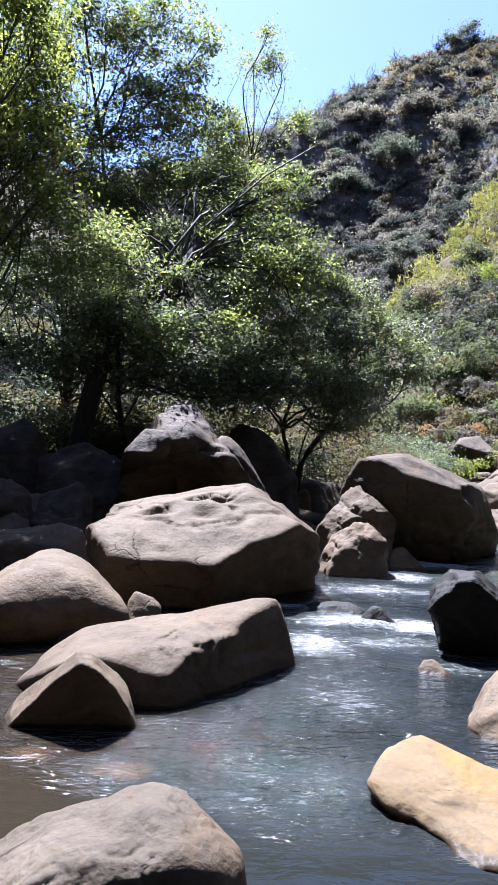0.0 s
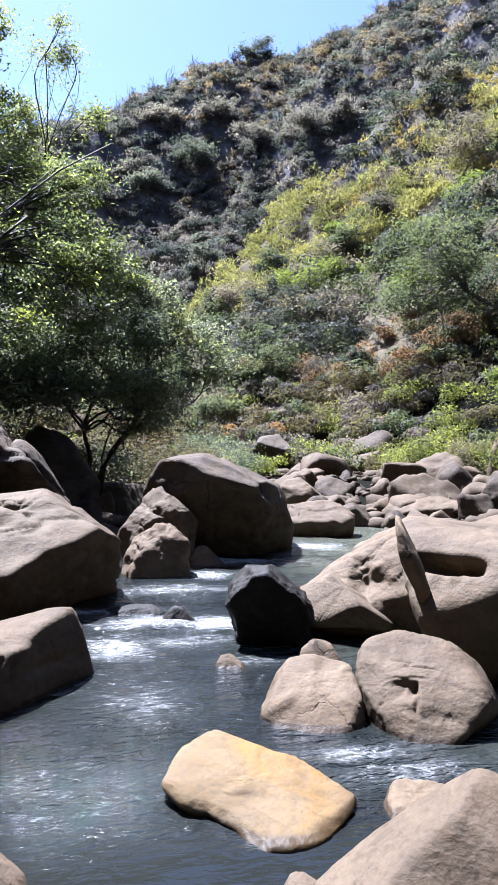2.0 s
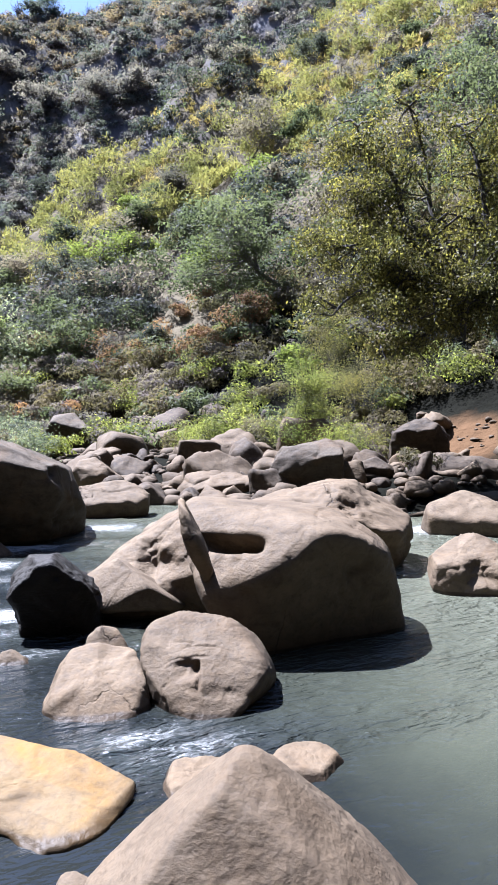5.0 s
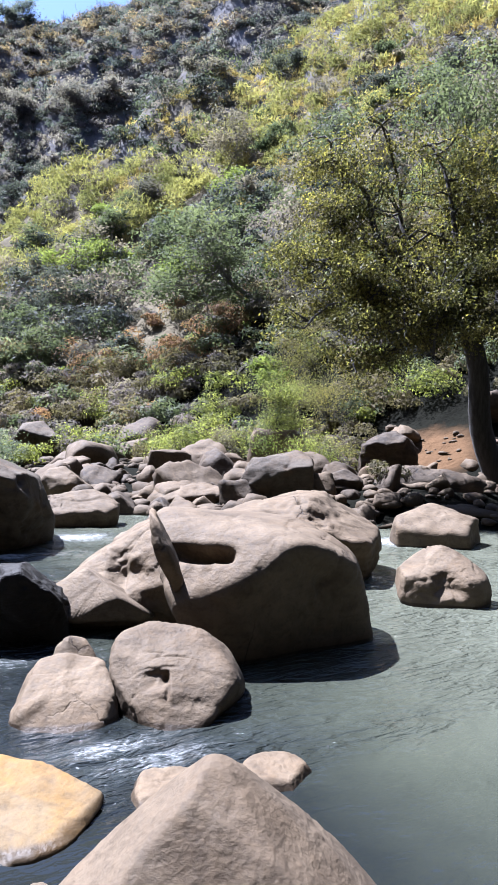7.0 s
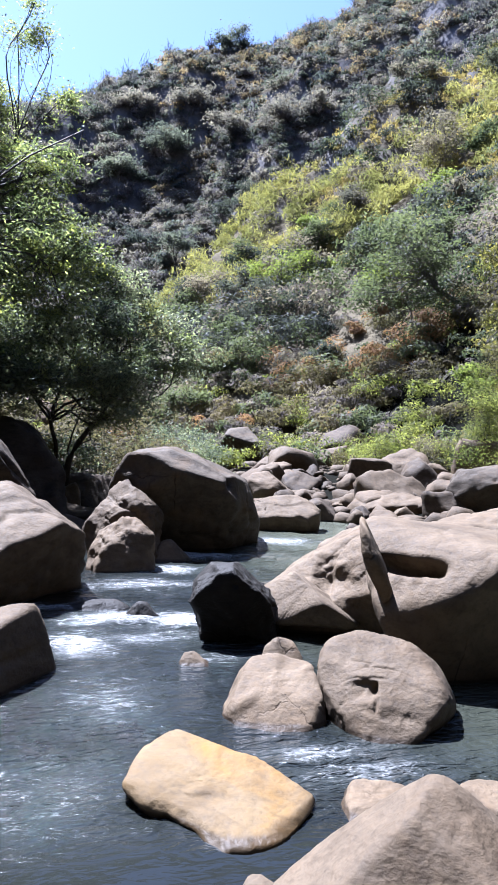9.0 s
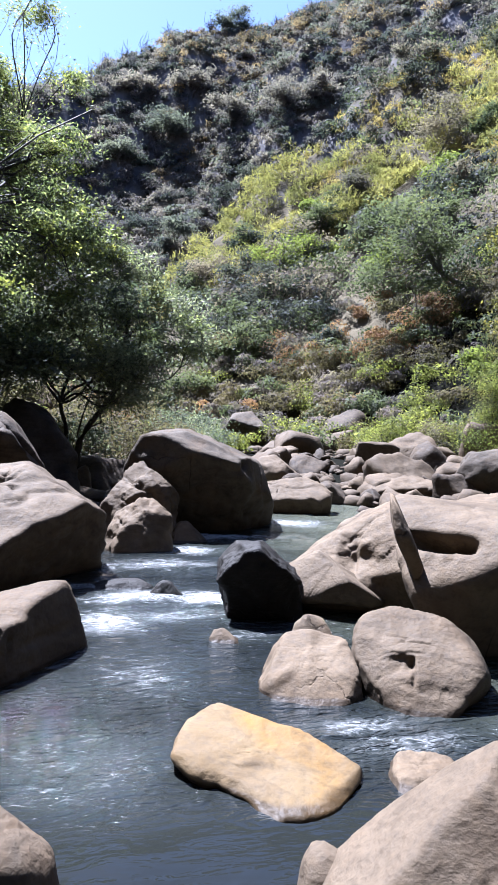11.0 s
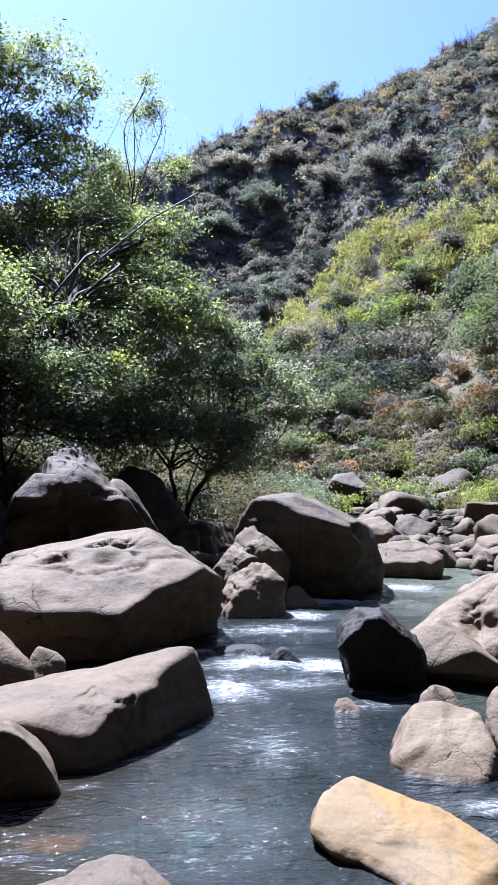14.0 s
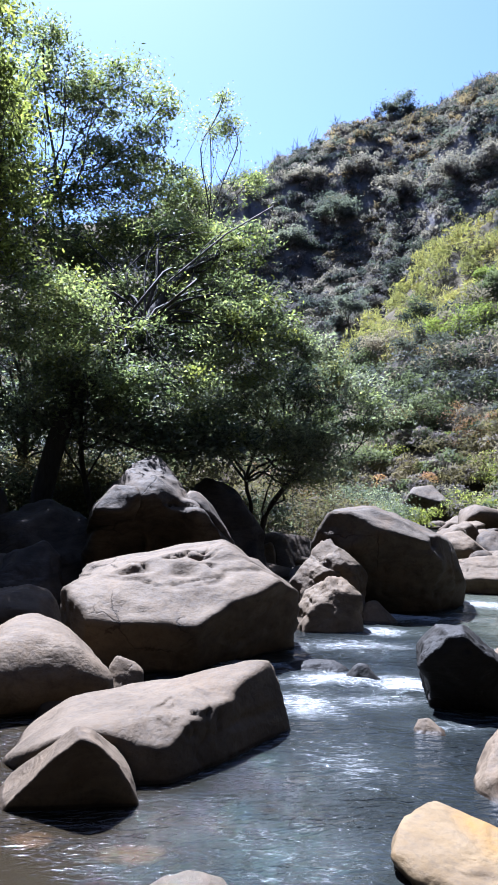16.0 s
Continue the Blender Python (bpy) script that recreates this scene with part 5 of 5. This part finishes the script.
# ---- brush of the valley floor and the hillside ----
def hill_clumps(label, name, mat, spots, leaf, per, seed, flat=0.75, droop=0.0, core=0.55, width=0.5, round_crown=True):
    """spots: x, y, radius of each shrub; all of one kind in one mesh."""
    rng = np.random.default_rng(seed)
    spots = np.array(spots)
    z = ground_z(spots[:, 0], spots[:, 1])
    pts, size, turn = [], [], []
    for (x, y, r), h in zip(spots, z):
        far = math.hypot(x, y) / 75
        n = int(per * (0.5 + 0.5 * r) * min(max(far**-1.3, 0.65), 2.2))
        size.append(np.full(n, leaf * min(max(far, 0.5), 1.0)))
        lumps = max(3, int(3 + 1.6 * r))
        d = rng.normal(size=(lumps, 3))
        d /= np.linalg.norm(d, axis=1)[:, None]
        d[:, 2] = np.abs(d[:, 2]) * flat + 0.35
        c = d * r * rng.uniform(0.3, 0.85, (lumps, 1))
        w = rng.integers(lumps, size=n)
        g = rng.normal(size=(n, 3))
        g /= np.linalg.norm(g, axis=1)[:, None]
        g[:, 2] = np.where(g[:, 2] < -0.2, -g[:, 2], g[:, 2])
        pts.append(np.array([x, y, h]) + c[w] + g * r * (core * rng.uniform(0.5, 1.0, (n, 1)) ** 0.5) * np.array([1, 1, 0.8]))
        turn.append(g)
    v, f = leaf_quads(np.vstack(pts), np.concatenate(size), rng, droop, 1.1 * width, True, np.vstack(turn) if round_crown else None)
    ob = new(name, mesh_from(name, v, f, mat, False))
    tagged(ob, label, "brush", kind="stuff")


def grow_hill():
    rng = np.random.default_rng(5)
    kinds = {k: [] for k in ("green", "dark", "grass", "dry", "rust", "foot", "far_dry", "far_dark", "tuft", "brown", "ridge")}
    n = 4900
    az = rng.uniform(-25, 58, n)
    r = np.sqrt(rng.uniform(38.0**2, 164.0**2, n))
    x, y = np.sin(np.radians(az)) * r, np.cos(np.radians(az)) * r
    r1 = table(az, SPUR_AZ, [40, 40, 45, 55, 62, 74, 84, 95, 100, 92, 80, 60, 40])
    patch = fbm(np.stack([x * 0.05, y * 0.05, 0 * x], -1), 3, 0.5, 61)
    up = np.degrees(np.arctan2(ground_z(x, y) - 1.9, r))
    sunny = table(az, [8, 10, 25, 40, 58], [8.5, 10.5, 19, 28, 34]) + 2.5 * patch      # the band of grass that climbs the spur
    for k in range(n):
        if az[k] < -6 and r[k] > 90:
            continue
        p = (x[k], y[k])
        u = rng.random()
        if r[k] < r1[k] + 4:                       # the sunny spur
            if r[k] < 52:
                kinds["rust" if u < 0.06 else "dry" if u < 0.3 else "brown" if u < 0.6 else "green"].append((*p, rng.uniform(0.9, 2.0)))
            elif abs(up[k] - sunny[k]) < 4.0 and u < 0.86 and az[k] > 7:
                kinds["grass"].append((*p, rng.uniform(0.9, 2.2)))
            else:
                kinds["green" if u < 0.45 else "dark" if u < 0.85 else "dry"].append((*p, rng.uniform(1.0, 2.9)))
        else:
            if az[k] < 6 and 136 < r[k] < 153 and rng.random() < 0.6:
                continue
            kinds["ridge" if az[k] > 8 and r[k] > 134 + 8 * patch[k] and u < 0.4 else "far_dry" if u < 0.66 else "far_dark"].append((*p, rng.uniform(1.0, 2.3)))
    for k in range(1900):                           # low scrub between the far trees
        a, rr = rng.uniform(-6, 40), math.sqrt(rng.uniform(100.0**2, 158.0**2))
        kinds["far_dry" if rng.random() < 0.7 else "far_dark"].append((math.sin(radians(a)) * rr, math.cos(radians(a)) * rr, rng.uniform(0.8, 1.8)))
    for k in range(3000):
        a, rr = rng.uniform(7, 56), math.sqrt(rng.uniform(50.0**2, 104.0**2))
        if fbm(np.array([[math.sin(radians(a)) * rr * 0.06, math.cos(radians(a)) * rr * 0.06, 3.0]]), 2, 0.5, 81)[0] > -0.1 and rr < table(a, SPUR_AZ, [40, 40, 45, 55, 62, 74, 84, 95, 100, 92, 80, 60, 40]) + 3:
            xx, yy = math.sin(radians(a)) * rr, math.cos(radians(a)) * rr
            if abs(math.degrees(math.atan2(gz(xx, yy) - 1.9, rr)) - table(a, [8, 10, 25, 40, 58], [8.5, 10.5, 19, 28, 34])) < 5.5:
                kinds["tuft"].append((math.sin(radians(a)) * rr, math.cos(radians(a)) * rr, rng.uniform(0.35, 0.9)))
    for k in range(560):                            # thicket along the foot of the slope
        a, rr = radians(rng.uniform(-24, 50)), rng.uniform(26, 50)
        xx, yy = math.sin(a) * rr, math.cos(a) * rr
        if rr < table(math.degrees(a), [-24, -8, 0, 10, 20, 30, 40, 50], [24, 26, 30, 34, 33, 28, 25, 22]):
            continue
        kinds["dark" if a < -0.06 and rng.random() < 0.8 else "brown" if a < 0.12 and rng.random() < 0.75 else "foot" if rng.random() < 0.3 else "brown" if rng.random() < 0.5 else "dry" if rng.random() < 0.4 else "green"].append((xx, yy, rng.uniform(0.7, 1.6)))
    under = [(rng.uniform(-13, 0.5), rng.uniform(19.5, 25), rng.uniform(1.0, 1.9)) for k in range(46)]
    hill_clumps("olive-brown dry undergrowth between the trunks of the wood", "undergrowth", LEAF_BROWN, under, 0.3, 420, 83, 1.2)
    litter = []
    while len(litter) < 90:
        x, y = rng.uniform(13.5, 27), rng.uniform(14, 26)
        if math.hypot(x - 17.0, y - 16.2) > 2.6 and gz(x, y) > 0.75:
            litter.append((x, y, rng.uniform(0.25, 0.8)))
    hill_clumps("dry brown brush and leaf litter on the bank", "undergrowth", LEAF_BROWN, litter, 0.2, 300, 85, 0.8)
    hill_clumps("green shrubs and small trees on the hillside", "shrubs", LEAF_HILL, kinds["green"], 0.36, 130, 71)
    hill_clumps("dark evergreen shrubs on the hillside", "shrubs", LEAF_SHADE, kinds["dark"], 0.38, 165, 72)
    hill_clumps("yellow-green bamboo grass on the sunny slope", "bamboo_grass", LEAF_GRASS, kinds["grass"], 0.42, 230, 73, 1.1, -0.8, 0.6, 0.22, False)
    hill_clumps("dry yellow grass tufts on the sunny slope", "dry_grass", LEAF_STRAW, kinds["tuft"], 0.42, 60, 79, 0.8, -1.0, 0.7, 0.2, False)
    hill_clumps("leafless grey-brown scrub on the hillside", "scrub", LEAF_DRY, [p for p in kinds["dry"] if p[1] > 24], 0.36, 190, 74, 0.8, -0.3)
    hill_clumps("leafless scrub below the cliffs, tinted blue-grey for haze", "scrub", LEAF_FAR_HAZED, kinds["far_dry"], 0.42, 140, 77, 0.8, -0.3)
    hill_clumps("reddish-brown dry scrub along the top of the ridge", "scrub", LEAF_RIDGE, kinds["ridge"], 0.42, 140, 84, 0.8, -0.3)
    hill_clumps("dark evergreen trees below the cliffs, tinted blue for haze", "shrubs", LEAF_FARGREEN_HAZED, kinds["far_dark"], 0.42, 165, 78)
    hill_clumps("olive-brown bushes at the foot of the slope", "shrubs", LEAF_BROWN, kinds["brown"], 0.3, 260, 80)
    for x, y, s in ((19.6, 41.4, 1.3), (16.0, 45.3, 1.3), (22.6, 38.8, 1.4), (19.8, 38.0, 0.9), (21.1, 46.0, 1.0), (24.3, 40.7, 1.3), (22.7, 38.7, 1.0)):
        for q in range(5):
            kinds["rust"].append((x + rng.normal() * 1.0, y + rng.normal() * 0.5, s * rng.uniform(0.7, 1.2)))
    hill_clumps("rust-brown withered shrubs at the foot of the slope", "withered_shrubs", LEAF_RUST, kinds["rust"], 0.26, 240, 75)
    hill_clumps("light green thicket along the edge of the river bar", "thicket", LEAF_BRIGHT, kinds["foot"], 0.22, 300, 76)


grow_hill()


def hill_trees():
    """Single trees that stand out on the slope: x, y, radius of the crown."""
    kinds = {
        "dark": (LEAF_SHADE, "dark rounded evergreen tree on the hillside", ((29.8, 111.9, 4.0), (14.2, 68.6, 2.4), (17.5, 55.4, 2.4), (18.1, 44.6, 1.3), (51.8, 75.0, 2.6))),
        "bright": (LEAF_LIME, "bright green leafy tree on the sunny slope", ((23.1, 62.2, 2.2), (20.1, 30.3, 1.0), (19.7, 29.1, 0.9), (26.2, 70.0, 1.6))),
        "green": (LEAF_HILL, "green leafy tree on the lower slope", ((19.8, 72.7, 2.3), (13.4, 53.7, 1.8), (12.2, 63.6, 1.9), (13.8, 48.6, 1.7), (9.0, 45.0, 1.8), (11.0, 50.0, 2.0))),
        "grey": (LEAF_DRY, "thin grey half-leafless tree on the slope", ((39.1, 67.1, 3.6), (36.0, 70.1, 1.9), (31.1, 68.1, 2.4), (44.1, 83.1, 2.6))),
        "far": (LEAF_FAR_HAZED, "tree below the cliffs, with haze in its pale blue-grey colour", ((39.4, 120.0, 3.6), (31.8, 130.0, 3.6), (26.4, 140.3, 4.2), (15.9, 142.9, 3.2), (44.9, 117.8, 3.0))),
        "fargreen": (LEAF_FARGREEN_HAZED, "dark tree below the cliffs, tinted blue for haze", ((19.9, 132.8, 4.0), (11.7, 130.0, 3.4), (18.4, 105.7, 2.6), (37.3, 151.5, 3.8))),
    }
    rng = np.random.default_rng(611)
    more = {"dark": [], "green": [], "bright": [], "grey": []}
    while sum(len(v) for v in more.values()) < 30:
        a, r = rng.uniform(4, 44), rng.uniform(46, 90)
        x, y = math.sin(radians(a)) * r, math.cos(radians(a)) * r
        up = math.degrees(math.atan2(gz(x, y) - 1.9, r))
        if r < table(a, SPUR_AZ, [40, 40, 45, 55, 62, 74, 84, 95, 100, 92, 80, 60, 40]) and up < table(a, [8, 10, 25, 40, 58], [8.5, 10.5, 19, 28, 34]) - 0.5:
            more[rng.choice(["dark", "green", "green", "bright", "grey"])].append((x, y, rng.uniform(1.3, 2.6)))
    kinds = {k: (m, label, list(spots) + more.get(k, [])) for k, (m, label, spots) in kinds.items()}
    n = 0
    for mat, label, spots in kinds.values():
        for x, y, s in spots:
            n += 1
            z, far = gz(x, y), math.hypot(x, y)
            rng = np.random.default_rng(400 + n)
            crowns = [((x + a * s, y + 0.3 * rng.normal() * s, z + rng.uniform(0.5, 1.0) * s + h * s), (w * s, w * s, 0.65 * w * s), int(3 + 2.6 * s)) for a, h, w in ((rng.uniform(-0.3, 0.3), 0.5, 0.5), (rng.uniform(-0.9, -0.5), 0.1, 0.4), (rng.uniform(0.5, 0.9), 0.1, 0.4), (rng.uniform(-0.6, 0.6), 0.2, 0.45), (rng.uniform(-1.2, 1.2), -0.2, 0.35))]
            tree(label, (x, y, z), crowns, 300 + n, mat, leaf=0.08 + 0.0026 * far, per=58, trunk=0.05 * s, spread=0.19 * s, stems=2, bark=BARK_PALE)


hill_trees()


def ridge_trees():
    """Leafless trees that fringe the skyline."""
    rng = np.random.default_rng(91)
    wood = []
    for k in range(130):
        a = radians(rng.uniform(-6, 34))
        r = rng.uniform(150, 161)
        x, y = math.sin(a) * r, math.cos(a) * r
        base = np.array([x, y, gz(x, y) - 0.3])
        h = rng.uniform(1.8, 4.2)
        p, q = limb(base, base + np.array([rng.normal() * 0.6, 0, h * 0.6]), 0.14, 0.08, rng, 0.06, 5)
        wood.append(tube(p, q, 4))
        for m in range(16):
            d = np.array([rng.normal() * 0.8, rng.normal() * 0.5, abs(rng.normal()) + 0.3])
            t, tr = limb(p[rng.integers(1, 5)], p[-1] + d * h * 0.28, 0.06, 0.025, rng, 0.1, 4)
            wood.append(tube(t, tr, 3))
    ob = new("bare_trees", mesh_from("bare_trees", *joined(wood), BARK_PALE))
    tagged(ob, "leafless grey trees along the skyline of the ridge", "trees", kind="stuff")


ridge_trees()
